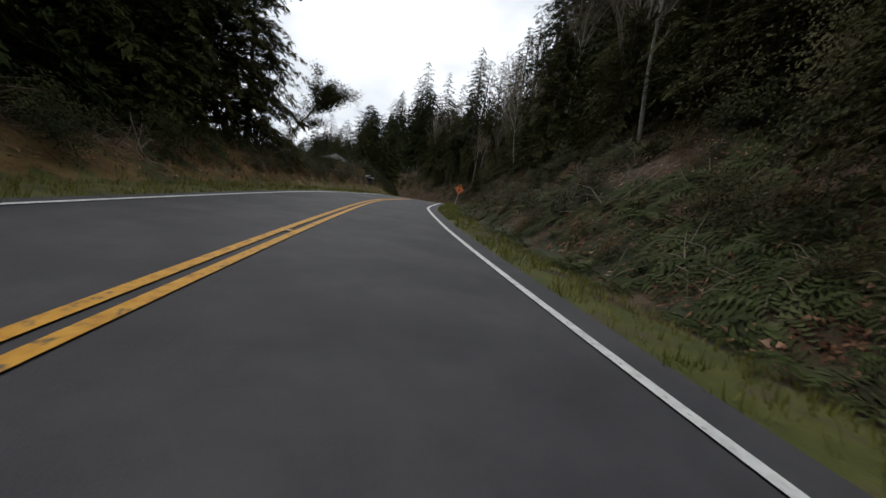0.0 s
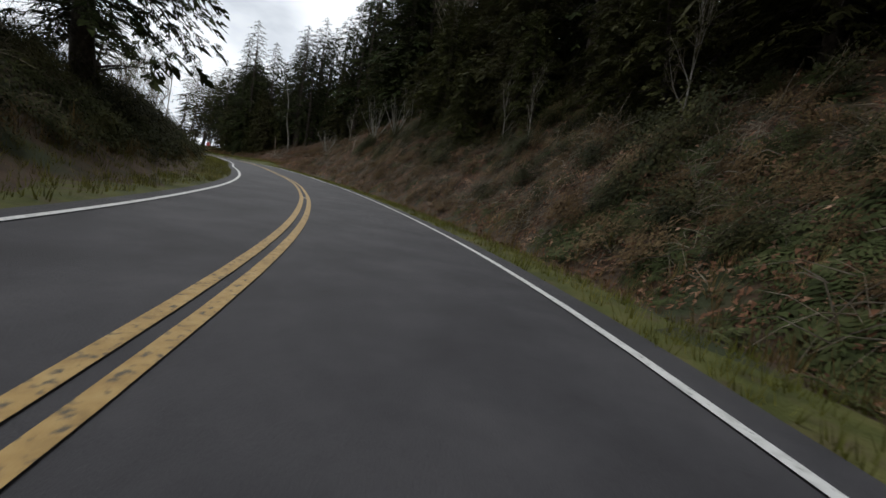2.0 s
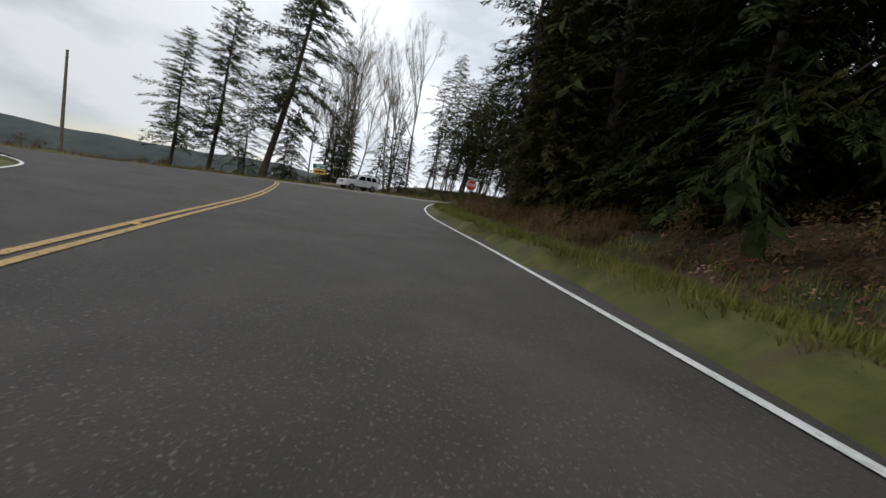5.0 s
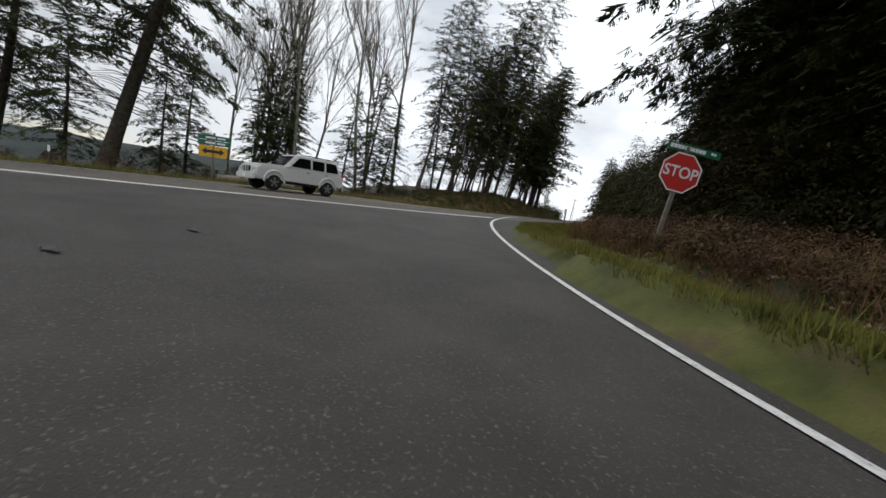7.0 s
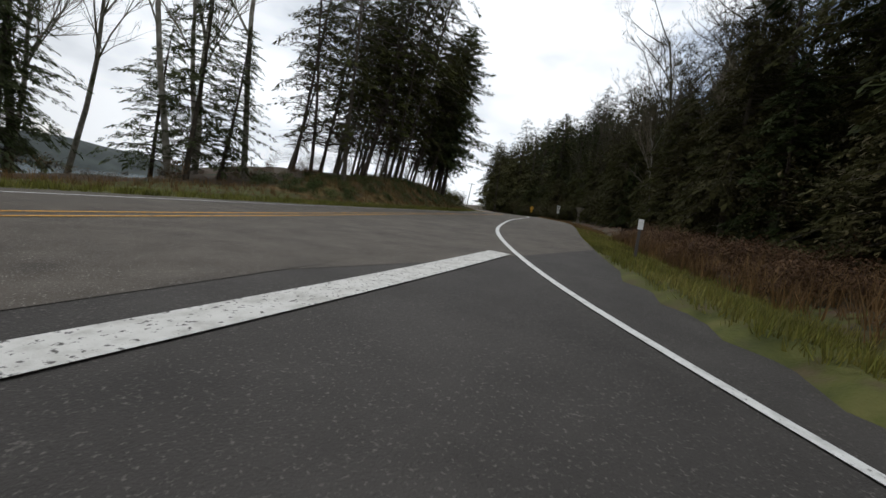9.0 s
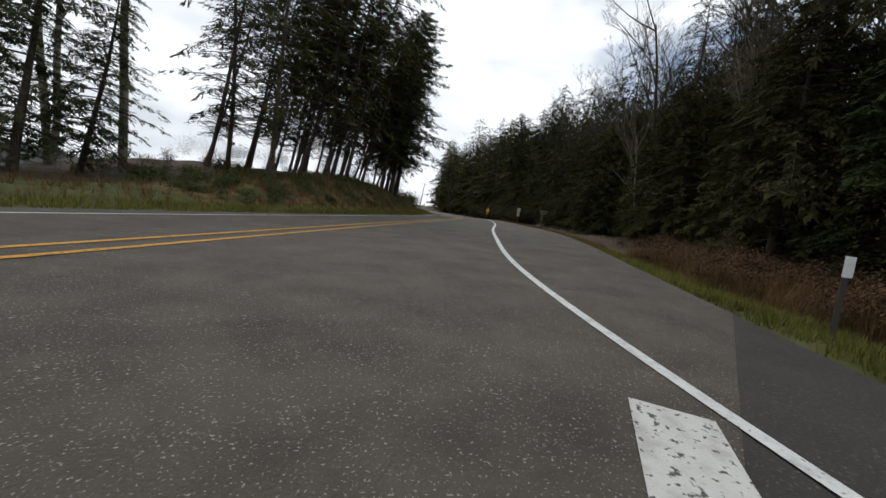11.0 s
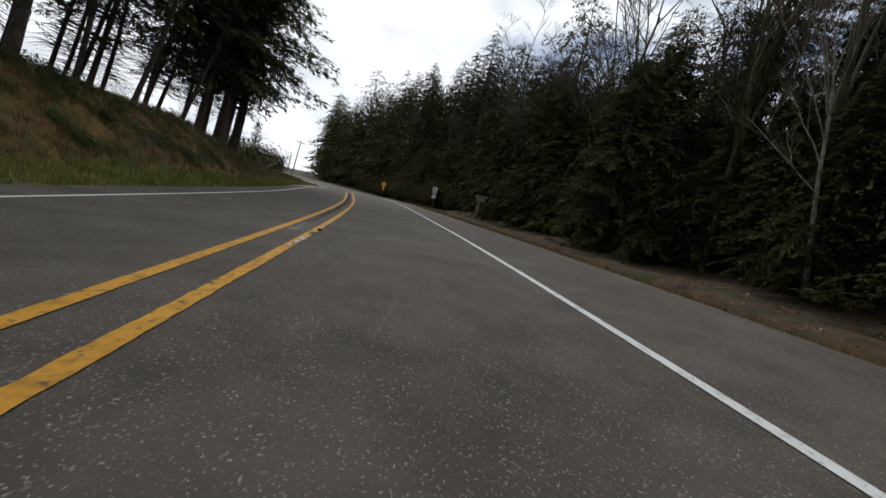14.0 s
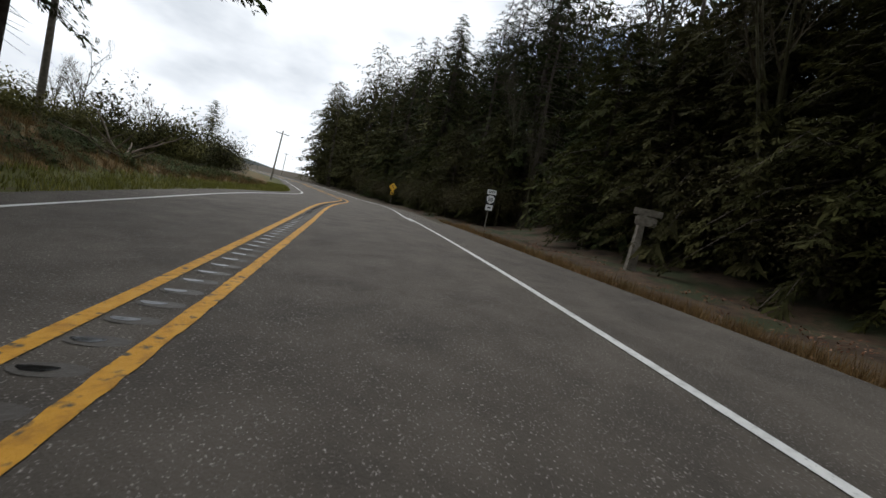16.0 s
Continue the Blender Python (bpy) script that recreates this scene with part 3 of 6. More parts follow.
painted("edge_line", smooth_line([(-1.49, -41.2), (-2.74, -31), (-4.39, -23.5), (-6.9, -15), (-10.3, -7.5), (-15.6, -2.2), (-24, 0.2)], 0.5), 0, 0.10, WHITE_PAINT, 0.018, "white edge line curving out to the highway")
painted("edge_line", CORNER, 0, 0.12, WHITE_PAINT, 0.018, "white edge line round the corner")
far = hm[hm[:, 1] > 75.5]
painted("edge_line", far, ramp(far[:, 1], [75, 90], [3.9, 3.6]), 0.12, WHITE_PAINT, 0.018, "white edge line of the highway")
painted("edge_line", hm, -3.5, 0.12, WHITE_PAINT, 0.018, "white edge line of the highway")
hy = hm[(hm[:, 1] > 25)]
painted("centre_line", hy, -0.27, 0.13, YELLOW_PAINT, 0.018, "orange-yellow centre line of the highway")
hn = hy[hy[:, 1] < 140]
hn = resample(hn, int(len(hn) * 16))
rag = np.random.RandomState(5).uniform(-0.007, 0.007, (2, len(hn)))
strip("centre_line", side(hn, 0.205 + rag[0]), side(hn, 0.335 + rag[1]), 0.018, YELLOW_PAINT, 2, "chipped orange-yellow centre line with ragged edges")
painted("centre_line", hy[hy[:, 1] >= 139.5], 0.27, 0.13, YELLOW_PAINT, 0.018, "orange-yellow centre line of the highway")
hw = hm[(hm[:, 1] < 12)]
for o in (-0.15, 0.15):
    painted("centre_line", hw, o, 0.11, YELLOW_PAINT, 0.018, "orange-yellow centre line of the highway")
painted("stop_bar", smooth_line([(-11.6, 16.8), (-6.0, 20.4), (-1.2, 23.75), (4.2, 27.9)], 0.5), 0, 0.46, WORN_WHITE, 0.020, "cracked white stop bar across the road mouth")


# ---- trees ----
def tube(path, radii, sides, verts, faces):
    """Adds a tapered tube along the path."""
    start = len(verts)
    p = np.array(path, float)
    t = np.gradient(p, axis=0)
    for i in range(len(p)):
        d = t[i] / (np.linalg.norm(t[i]) + 1e-9)
        u = np.cross(d, (0.31, 0.95, 0.1))
        u /= np.linalg.norm(u) + 1e-9
        w = np.cross(d, u)
        for k in range(sides):
            a = 2 * math.pi * k / sides
            verts.append(tuple(p[i] + radii[i] * (math.cos(a) * u + math.sin(a) * w)))
    for i in range(len(p) - 1):
        for k in range(sides):
            faces.append((start + i * sides + k, start + i * sides + (k + 1) % sides, start + (i + 1) * sides + (k + 1) % sides, start + (i + 1) * sides + k))


def spray(base, way, up, length, width, verts, faces):
    """One small leaf, a three-cornered blade."""
    s = np.cross(way, up)
    s /= np.linalg.norm(s) + 1e-9
    i = len(verts)
    verts.extend([tuple(base - s * width * 0.15), tuple(base + way * length * 0.5 + s * width * 0.55), tuple(base + way * length - s * width * 0.2 - up * length * 0.12)])
    faces.append((i, i + 1, i + 2))


NEEDLE = random.Random(77)


def needles(base, way, up, length, width, verts, faces, tines=3):
    """A ragged spray: narrow tufts of needles on both sides of a twig."""
    s = np.cross(way, up)
    s /= np.linalg.norm(s) + 1e-9
    i = len(verts)
    slim = 0.34 if tines < 3 else 0.28 if tines < 4 else 0.21
    for k in range(tines):
        f = (k + 0.5) / tines
        hand = 1 if k % 2 else -1
        foot = base + way * length * (0.62 * f)
        reach = length * (0.62 - 0.30 * f) * NEEDLE.uniform(0.7, 1.25)
        tip = foot + way * reach * NEEDLE.uniform(0.55, 0.95) + s * hand * reach * NEEDLE.uniform(0.2, 0.8) * (1.15 - f) - up * reach * NEEDLE.uniform(-0.10, 0.32)
        cross = s * width * slim + up * width * NEEDLE.uniform(-0.12, 0.12)
        verts.extend([tuple(foot - cross), tuple(foot + (tip - foot) * 0.45 + cross), tuple(tip)])
        faces.append((i + 3 * k, i + 3 * k + 1, i + 3 * k + 2))


def conifer(seed, height, spread, clear, branches, density=6, droop=0.5, taper=0.8, trunk_r=None, mat=None, gaps=0.15, label="", tines=3, dead=0, ruffle=0.0):
    """A fir: tapered trunk, dead stubs below and whorls of drooping limbs above, each set with sprays. clear: bare share of the trunk."""
    rnd = random.Random(seed)
    root = new("conifer_tree")
    tv, tf, cv, cf = [], [], [], []
    r0 = trunk_r or height * 0.0135
    lean = (rnd.uniform(-0.02, 0.02), rnd.uniform(-0.02, 0.02))
    hs = np.linspace(-0.6, height * 0.985, 12)
    axis_at = lambda z: np.array([lean[0] * z + 0.12 * math.sin(z * 0.35 + seed), lean[1] * z + 0.12 * math.cos(z * 0.3 + seed), z])
    tube([axis_at(z) for z in hs], [r0 * (1 + 0.3 * math.exp(-max(z, 0) / 0.5)) * max(0.03, 1 - max(z, 0) / height) ** 0.85 for z in hs], 8, tv, tf)
    for _ in range(int(14 + height * 0.5) + dead):
        z = rnd.uniform(height * 0.12, max(height * clear, height * 0.2))
        a, ln = rnd.uniform(0, 6.283), rnd.uniform(0.5, 1.0) * spread * 0.5
        b = axis_at(z)
        e = b + np.array([math.cos(a) * ln, math.sin(a) * ln, rnd.uniform(-0.35, 0.1) * ln])
        tube([b, (b + e) / 2 + np.array([0, 0, 0.08 * ln]), e], [0.035, 0.02, 0.006], 3, tv, tf)
    up = np.array([0, 0, 1.0])
    for i in range(branches):
        f = (i + rnd.random()) / branches
        z = height * (clear + (1 - clear) * f ** 0.92)
        if rnd.random() < gaps * (1 - f):
            continue
        shape = (1 - f) ** taper * (0.45 + 0.55 * min(1, f * 5 + 0.35))
        ln = spread * shape * rnd.uniform(0.45, 1.2) * (1 + 0.22 * math.sin(2 * i * 2.399 + seed + z * 0.55)) + 0.35
        a = i * 2.399 + rnd.uniform(-0.5, 0.5)
        out = np.array([math.cos(a), math.sin(a), 0])
        lift = 0.28 * f + rnd.uniform(-0.12, 0.1)
        b = axis_at(z)
        sag = droop * rnd.uniform(1 - ruffle, 1 + 0.4 * ruffle)
        pos = lambda u: b + out * ln * u + up * ln * (lift * u - sag * u * u)
        tube([b, pos(0.5), pos(0.95)], [0.012 * ln + 0.012, 0.007 * ln + 0.006, 0.004], 3, tv, tf) if tines > 2 else None
        k = max(3, int(density * (0.5 + ln / (spread + 0.1))))
        for j in range(k):
            u = 0.22 + 0.78 * (j + rnd.random() * 0.6) / k
            p = pos(u) + np.array([rnd.gauss(0, 1), rnd.gauss(0, 1), rnd.gauss(0, 0.7)]) * 0.07 * ruffle * ln
            tang = (pos(u + 0.03) - pos(u)) / np.linalg.norm(pos(u + 0.03) - pos(u))
            for sgn in (-1, 1):
                side_way = np.cross(tang, up) * sgn
                way = tang * rnd.uniform(0.45, 0.9) + side_way * rnd.uniform(0.5, 1.0) + up * rnd.uniform(-0.55, 0.05)
                way /= np.linalg.norm(way)
                size = (min(0.25 * ln * (1.15 - u), 0.62 if tines > 3 else 9.0) + 0.30) * rnd.uniform(0.7, 1.3) * (1.5 if tines == 2 else 0.78 if tines > 3 else 0.95)
                needles(p, way, up, size, size * rnd.uniform(0.26, 0.42), cv, cf, tines)
        needles(pos(0.88), tang, up, 0.25 * ln + 0.3, 0.12 * ln + 0.1, cv, cf, tines)
    for _ in range(8):
        a = rnd.uniform(0, 6.28)
        spray(axis_at(height * rnd.uniform(0.95, 0.99)), np.array([math.cos(a) * 0.4, math.sin(a) * 0.4, 0.9]), up, 0.5, 0.14, cv, cf)
    mesh_part("trunk", tv, tf, BARK, root, smooth=True)
    mesh_part("crown", cv, cf, mat or FIR, root)
    return tagged(root, label or "tall dark green fir with drooping limbs", "tree", "roadside conifers")


def bare_tree(seed, height, spread, levels=4, lean=0.0, fork=0.35, mat=None, twig=None, r0=None, label="", moss=False):
    """A leafless tree: forking limbs that thin out to many fine twigs."""
    rnd = random.Random(seed)
    root = new("bare_tree")
    tv, tf, wv, wf = [], [], [], []

    def grow(base, way, length, radius, level):
        if level >= levels:
            e = base + way * length
            s = np.cross(way, (0.3, 0.2, 0.9)) * max(radius, 0.006)
            i = len(wv)
            wv.extend([tuple(base - s), tuple(base + s), tuple(e)])
            wf.append((i, i + 1, i + 2))
            return
        n = (6, 4, 3, 1, 1, 1)[level]
        pts, rad, p, d = [base], [radius], base, way
        for i in range(n):
            d = d + np.array([rnd.uniform(-1, 1), rnd.uniform(-1, 1), rnd.uniform(-0.4, 0.7)]) * (0.08 + 0.08 * level)
            d /= np.linalg.norm(d)
            p = p + d * length / n
            pts.append(p)
            rad.append(radius * (1 - 0.72 * (i + 1) / n))
        tube(pts, rad, 7 if level == 0 else (4 if level == 1 else 3), *((tv, tf) if level < 2 else (wv, wf)))
        kids = (9, 7, 5, 4, 4)[level]
        for k in range(kids):
            f = rnd.uniform(fork if level == 0 else 0.2, 1.0)
            q = f * n
            i = min(int(q), n - 1)
            b = pts[i] + (pts[i + 1] - pts[i]) * (q - i)
            a = rnd.uniform(0, 6.283)
            o = np.array([math.cos(a), math.sin(a), rnd.uniform(0.1, 0.9)])
            w = d * rnd.uniform(0.4, 0.9) + o * spread * (0.7 if level == 0 else 0.8)
            w /= np.linalg.norm(w)
            grow(b, w, length * rnd.uniform(0.34, 0.56) * (1.15 - 0.4 * f), max(0.006, rad[i] * rnd.uniform(0.45, 0.7)), level + 1)

    grow(np.array([0, 0, -0.4]), np.array([lean, 0.0, 1.0]) / math.hypot(lean, 1), height * 0.82, r0 or height * 0.0115, 0)
    mesh_part("trunk", tv, tf, mat or ALDER_BARK, root, smooth=True)
    mesh_part("branchwork", wv, wf, twig or TWIG, root)
    return tagged(root, label or "leafless alder with pale bark and fine twigs", "tree", "bare trees")


def leafy_tree(seed, height, mat):
    """A broadleaf evergreen: forking limbs with small leaves round every twig."""
    rnd = random.Random(seed)
    root = bare_tree(seed, height, 0.95, 3, lean=0.18, fork=0.35, r0=height * 0.016, label="broad-leaved evergreen tree on top of the bank")
    root.name = "madrone_tree"
    v, f = [], []
    up = np.array([0, 0, 1.0])
    for child in root.children:
        if child.name.split(".")[0] != "branchwork":
            continue
        for p in [np.array(w.co) for w in child.data.vertices][::2]:
            for _ in range(13):
                w = np.array([rnd.uniform(-1, 1), rnd.uniform(-1, 1), rnd.uniform(-0.5, 0.6)])
                w /= np.linalg.norm(w) + 1e-6
                spray(p + np.array([rnd.gauss(0, 0.22), rnd.gauss(0, 0.22), rnd.gauss(0, 0.2)]), w, up, rnd.uniform(0.12, 0.24), rnd.uniform(0.08, 0.14), v, f)
    mesh_part("foliage", v, f, mat, root)
    return root


def shrub(seed, size, tall, count, mat, name="shrub", label="", leaf=0.16, stems=10):
    """A rounded, ragged bush of stems and many small leaves."""
    rnd = random.Random(seed)
    root = new(name)
    sv, sf, lv, lf = [], [], [], []
    up = np.array([0, 0, 1.0])
    tips = []
    for _ in range(stems):
        a, r = rnd.uniform(0, 6.283), size * rnd.uniform(0.15, 1.0)
        e = np.array([math.cos(a) * r, math.sin(a) * r, tall * rnd.uniform(0.45, 1.0)])
        mid = e * np.array([0.4, 0.4, 0.65])
        tube([np.array([math.cos(a) * 0.1, math.sin(a) * 0.1, -0.15]), mid, e], [0.016, 0.011, 0.004], 3, sv, sf)
        tips.append((mid, e))
    for _ in range(count):
        mid, e = rnd.choice(tips)
        p = mid + (e - mid) * rnd.random() + np.array([rnd.gauss(0, 1), rnd.gauss(0, 1), rnd.gauss(0, 0.8)]) * size * 0.2
        p[2] = max(p[2], 0.03)
        w = np.array([rnd.uniform(-1, 1), rnd.uniform(-1, 1), rnd.uniform(-0.6, 0.6)])
        w /= np.linalg.norm(w) + 1e-6
        spray(p, w, up, leaf * rnd.uniform(0.7, 1.7), leaf * rnd.uniform(0.45, 0.8), lv, lf)
    mesh_part("stems", sv, sf, TWIG, root)
    mesh_part("foliage", lv, lf, mat, root)
    return tagged(root, label, "bush", "roadside shrubs")


def fern(seed, size, fronds=13):
    """A sword fern: arching fronds with leaflets on both sides."""
    rnd = random.Random(seed)
    v, f = [], []
    up = np.array([0, 0, 1.0])
    for i in range(fronds):
        a = i * 2.399 + rnd.uniform(-0.3, 0.3)
        out = np.array([math.cos(a), math.sin(a), 0])
        ln = size * rnd.uniform(0.7, 1.15)
        arch = rnd.uniform(0.55, 1.0)
        at = lambda u: out * ln * u * 0.9 + up * ln * (arch * u - arch * 1.05 * u * u + 0.02)
        for j in range(9):
            u = 0.12 + 0.86 * j / 9
            p, tang = at(u), at(u + 0.05) - at(u)
            tang /= np.linalg.norm(tang)
            for sgn in (-1, 1):
                w = np.cross(tang, up) * sgn + tang * 0.35 - up * 0.15
                w /= np.linalg.norm(w)
                le = ln * 0.2 * (1 - abs(u - 0.35) * 1.1) + 0.02
                spray(p, w, up, le, le * 0.42, v, f)
    ob = mesh_part("fern", v, f, FERN)
    return tagged(ob, "green sword fern with arching fronds on the bank", "fern", "ferns on the bank")


def tangle(seed, count, size, mat):
    """Dead stems and twigs lying over one another."""
    rnd = random.Random(seed)
    v, f = [], []
    for _ in range(count):
        a, r = rnd.uniform(0, 6.283), rnd.uniform(0, 0.5) * size
        p = np.array([math.cos(a) * r, math.sin(a) * r, rnd.uniform(0.0, 0.25) * size])
        a, ln = rnd.uniform(0, 6.283), size * rnd.uniform(0.4, 1.0)
        e = p + np.array([math.cos(a) * ln, math.sin(a) * ln, rnd.uniform(-0.1, 0.55) * ln])
        m = (p + e) / 2 + np.array([rnd.uniform(-0.1, 0.1) * ln, rnd.uniform(-0.1, 0.1) * ln, 0.12 * ln])
        w = rnd.uniform(0.004, 0.012)
        tube([p, m, e], [w, w * 0.8, w * 0.3], 3, v, f)
    return kind_of(mesh_part("stem_tangle", v, f, mat))


def gz(x, y):
    return float(ground_z(np.array([x]), np.array([y]))[0])


def stand(ob, x, y, scale=1.0, turn=0.0, tall=None, tilt=0.0, sink=0.0, aim=0.0):
    m4 = pose(x, y, gz(x, y) - sink, 0, 0, 0) @ pose(0, 0, 0, tilt, 0, 0) if not aim else pose(x, y, gz(x, y) - sink, 0, 0, aim) @ pose(0, 0, 0, tilt, 0, 0)
    return copy_thing(ob, m4 @ pose(0, 0, 0, 0, 0, turn) @ Matrix.Diagonal((scale, scale, tall or scale, 1)))


def wild(seed):
    return random.Random(seed)


made = []


def kind_of(ob):
    made.append(ob)
    return ob


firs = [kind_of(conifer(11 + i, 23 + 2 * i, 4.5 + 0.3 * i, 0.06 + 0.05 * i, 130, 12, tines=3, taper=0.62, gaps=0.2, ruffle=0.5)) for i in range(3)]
tall_firs = [kind_of(conifer(31 + i, 26, 3.4, 0.36 + 0.06 * i, 100, 11, gaps=0.2, tines=4, ruffle=0.5, label="tall fir with a long bare trunk")) for i in range(3)]
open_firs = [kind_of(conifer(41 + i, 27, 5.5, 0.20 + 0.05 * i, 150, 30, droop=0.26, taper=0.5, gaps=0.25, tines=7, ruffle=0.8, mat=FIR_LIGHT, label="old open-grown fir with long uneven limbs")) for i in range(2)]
hemlocks = [kind_of(conifer(51 + i, 13, 3.3, 0.03, 150, 21, droop=0.55, taper=0.68, gaps=0.10, tines=7, ruffle=0.7, mat=(FIR, FIR_WARM, FIR_OLIVE)[i], label="dense young hemlock with boughs to the ground")) for i in range(3)]
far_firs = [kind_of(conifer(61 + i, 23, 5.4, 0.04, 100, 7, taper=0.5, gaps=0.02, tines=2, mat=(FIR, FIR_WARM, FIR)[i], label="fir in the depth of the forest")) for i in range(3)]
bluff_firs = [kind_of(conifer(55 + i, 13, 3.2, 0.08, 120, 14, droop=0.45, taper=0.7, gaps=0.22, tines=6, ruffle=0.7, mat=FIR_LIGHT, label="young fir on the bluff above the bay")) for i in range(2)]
far_olives = [kind_of(conifer(64 + i, 23, 5.8, 0.04, 110, 8, taper=0.42, gaps=0.05, tines=2, mat=FIR_OLIVE, ruffle=0.7, label="fir far along the highway")) for i in range(3)]
cedars = [kind_of(conifer(81 + i, 15, 4.2, 0.04, 150, 21, droop=0.62, taper=0.45, gaps=0.12, tines=7, ruffle=0.9, mat=(FIR_OLIVE, FIR_WARM)[i], label="broad ragged cedar with hanging boughs")) for i in range(2)]
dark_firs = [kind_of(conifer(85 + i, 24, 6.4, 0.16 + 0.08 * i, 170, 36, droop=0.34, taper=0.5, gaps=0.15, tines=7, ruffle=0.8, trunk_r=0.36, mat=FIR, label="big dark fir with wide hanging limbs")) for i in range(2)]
alders = [kind_of(bare_tree(71 + i, 21, 0.42, 5, lean=(0.07, -0.10, 0.14)[i], fork=0.42, r0=0.19)) for i in range(3)]
maples = [kind_of(bare_tree(91 + i, 15, 0.95, 5, fork=0.25, mat=MOSSY, twig=DARK_TWIG, label="leafless mossy maple with spreading limbs")) for i in range(2)]
slim_firs = [kind_of(conifer(34 + i, 25, 4.4, 0.14 + 0.12 * i, 110, 13, droop=0.35, taper=0.45, gaps=0.3, tines=5, trunk_r=0.17, dead=70, ruffle=0.6, mat=FIR_WARM, label="slender fir of the clump on the mound")) for i in range(3)]
saplings = [kind_of(bare_tree(111 + i, 6, 0.5, 3, fork=0.2, r0=0.05, label="thin leafless sapling on the bank")) for i in range(2)]
bushes = [kind_of(shrub(131 + i, 1.0, 1.3, 560, SHRUB, "shrub", "ragged green roadside shrub", 0.115)) for i in range(3)]
brush = [kind_of(shrub(141 + i, 0.8, 0.8, 380, BROWN_BRUSH, "bracken_clump", "dead brown bracken and bramble stems", 0.10, 26)) for i in range(3)]
tall_brush = [kind_of(shrub(161 + i, 2.0, 3.6, 1700, (OLIVE_BRUSH, SHRUB, OLIVE_BRUSH)[i], "tall_shrub", "tall olive-brown thicket shrub below the trees", 0.105, 30)) for i in range(3)]
spring_brush = [kind_of(shrub(165 + i, 1.6, 2.6, 620, YELLOW_LEAF, "spring_shrub", "pale yellow-green shrub coming into leaf", 0.17, 22)) for i in range(2)]
ferns = [kind_of(fern(151 + i, 0.8)) for i in range(3)]
ivy = [kind_of(shrub(175 + i, 1.0, 0.5, 420, BRAMBLE, "bramble", "low green brambles", 0.13, 14)) for i in range(2)]


def scatter(seed, count, where, kinds, size, group_gap=0.0, lean=(0.0, 0.0)):
    """Stands count things of these kinds at places that the rule allows."""
    rnd = wild(seed)
    placed, tries = [], 0
    while len(placed) < count and tries < count * 40:
        tries += 1
        p = where(rnd)
        if any((p[0] - q[0]) ** 2 + (p[1] - q[1]) ** 2 < group_gap ** 2 for q in placed):
            continue
        placed.append(p)
    heights = ground_z(np.array([p[0] for p in placed]), np.array([p[1] for p in placed]))
    for p, z in zip(placed, heights):
        s = rnd.uniform(*size)
        copy_thing(rnd.choice(kinds), pose(p[0], p[1], float(z) - 0.05, lean[0] + rnd.uniform(-3, 3), lean[1] + rnd.uniform(-3, 3), 0) @ pose(0, 0, 0, 0, 0, rnd.uniform(0, 360)) @ Matrix.Diagonal((s, s, s * rnd.uniform(0.9, 1.15), 1)))
    return placed


def along(line, y0, y1, d0, d1):
    """A rule: a place beside the line, between two northings, at a distance to its right."""
    keep = (line[:, 1] >= y0) & (line[:, 1] <= y1)
    pts, right = line[keep], (side(line, 1.0) - line)[keep]

    def rule(rnd):
        i = rnd.randrange(len(pts))
        d = rnd.uniform(d0, d1)
        j = min(i + 1, len(pts) - 1)
        u = (d * 37.719) % 1.0
        return tuple(pts[i] * (1 - u) + pts[j] * u + right[i] * d)
    return rule


def vine_maple(seed, tall, stems=11):
    """Pale bare stems that fan out from one root."""
    rnd = random.Random(seed)
    root = new("bare_shrub")
    for k in range(stems):
        a, out = rnd.uniform(0, 6.283), rnd.uniform(0.15, 0.75)
        v, f, pts, p = [], [], [], np.array([0.0, 0.0, -0.2])
        d = np.array([math.cos(a) * out, math.sin(a) * out, 1.0])
        for i in range(7):
            pts.append(p.copy())
            d = d + np.array([rnd.uniform(-1, 1), rnd.uniform(-1, 1), 0.1]) * 0.14
            p = p + d / np.linalg.norm(d) * tall * rnd.uniform(0.7, 1.0) / 6
        tube(pts, [0.045 * (1 - 0.13 * i) for i in range(7)], 5, v, f)
        for i in range(2, 7):
            e = pts[i] + np.array([rnd.uniform(-1, 1), rnd.uniform(-1, 1), rnd.uniform(0.2, 1.0)]) * tall * 0.13
            tube([pts[i], (pts[i] + e) / 2, e], [0.014, 0.010, 0.004], 3, v, f)
        mesh_part("stem", v, f, ALDER_BARK, root, smooth=True)
    return tagged(root, "leafless shrub of pale fanned stems on the bank", "bush")


for i, (x, y, tall) in enumerate(((11.4, -58.4, 5.2), (12.6, -60.6, 4.4), (10.6, -47.5, 3.6))):
    vine_maple(301 + i, tall).matrix_basis = pose(x, y, gz(x, y), 0, 0, i * 70)
# county road, forest above the cut
scatter(2, 20, along(COUNTY_MID, -150, -60, 12.5, 17), alders + maples, (0.55, 0.85), 2.6)
scatter(3, 34, along(COUNTY_MID, -172, -92, 12.5, 19), hemlocks + cedars, (0.55, 1.0), 2.0)
scatter(103, 26, along(COUNTY_MID, -92, -60, 12.5, 19), hemlocks + cedars, (0.6, 0.95), 1.8)
scatter(121, 5, along(COUNTY_MID, -90, -72, 10.8, 13), cedars, (0.35, 0.5), 2.2, (-4, -6))
scatter(122, 26, along(COUNTY_MID, -150, -98, 7.6, 11.5), hemlocks + cedars, (0.28, 0.5), 1.7)
scatter(123, 12, along(COUNTY_MID, -140, -92, 8.5, 12), alders, (0.4, 0.6), 2.4)
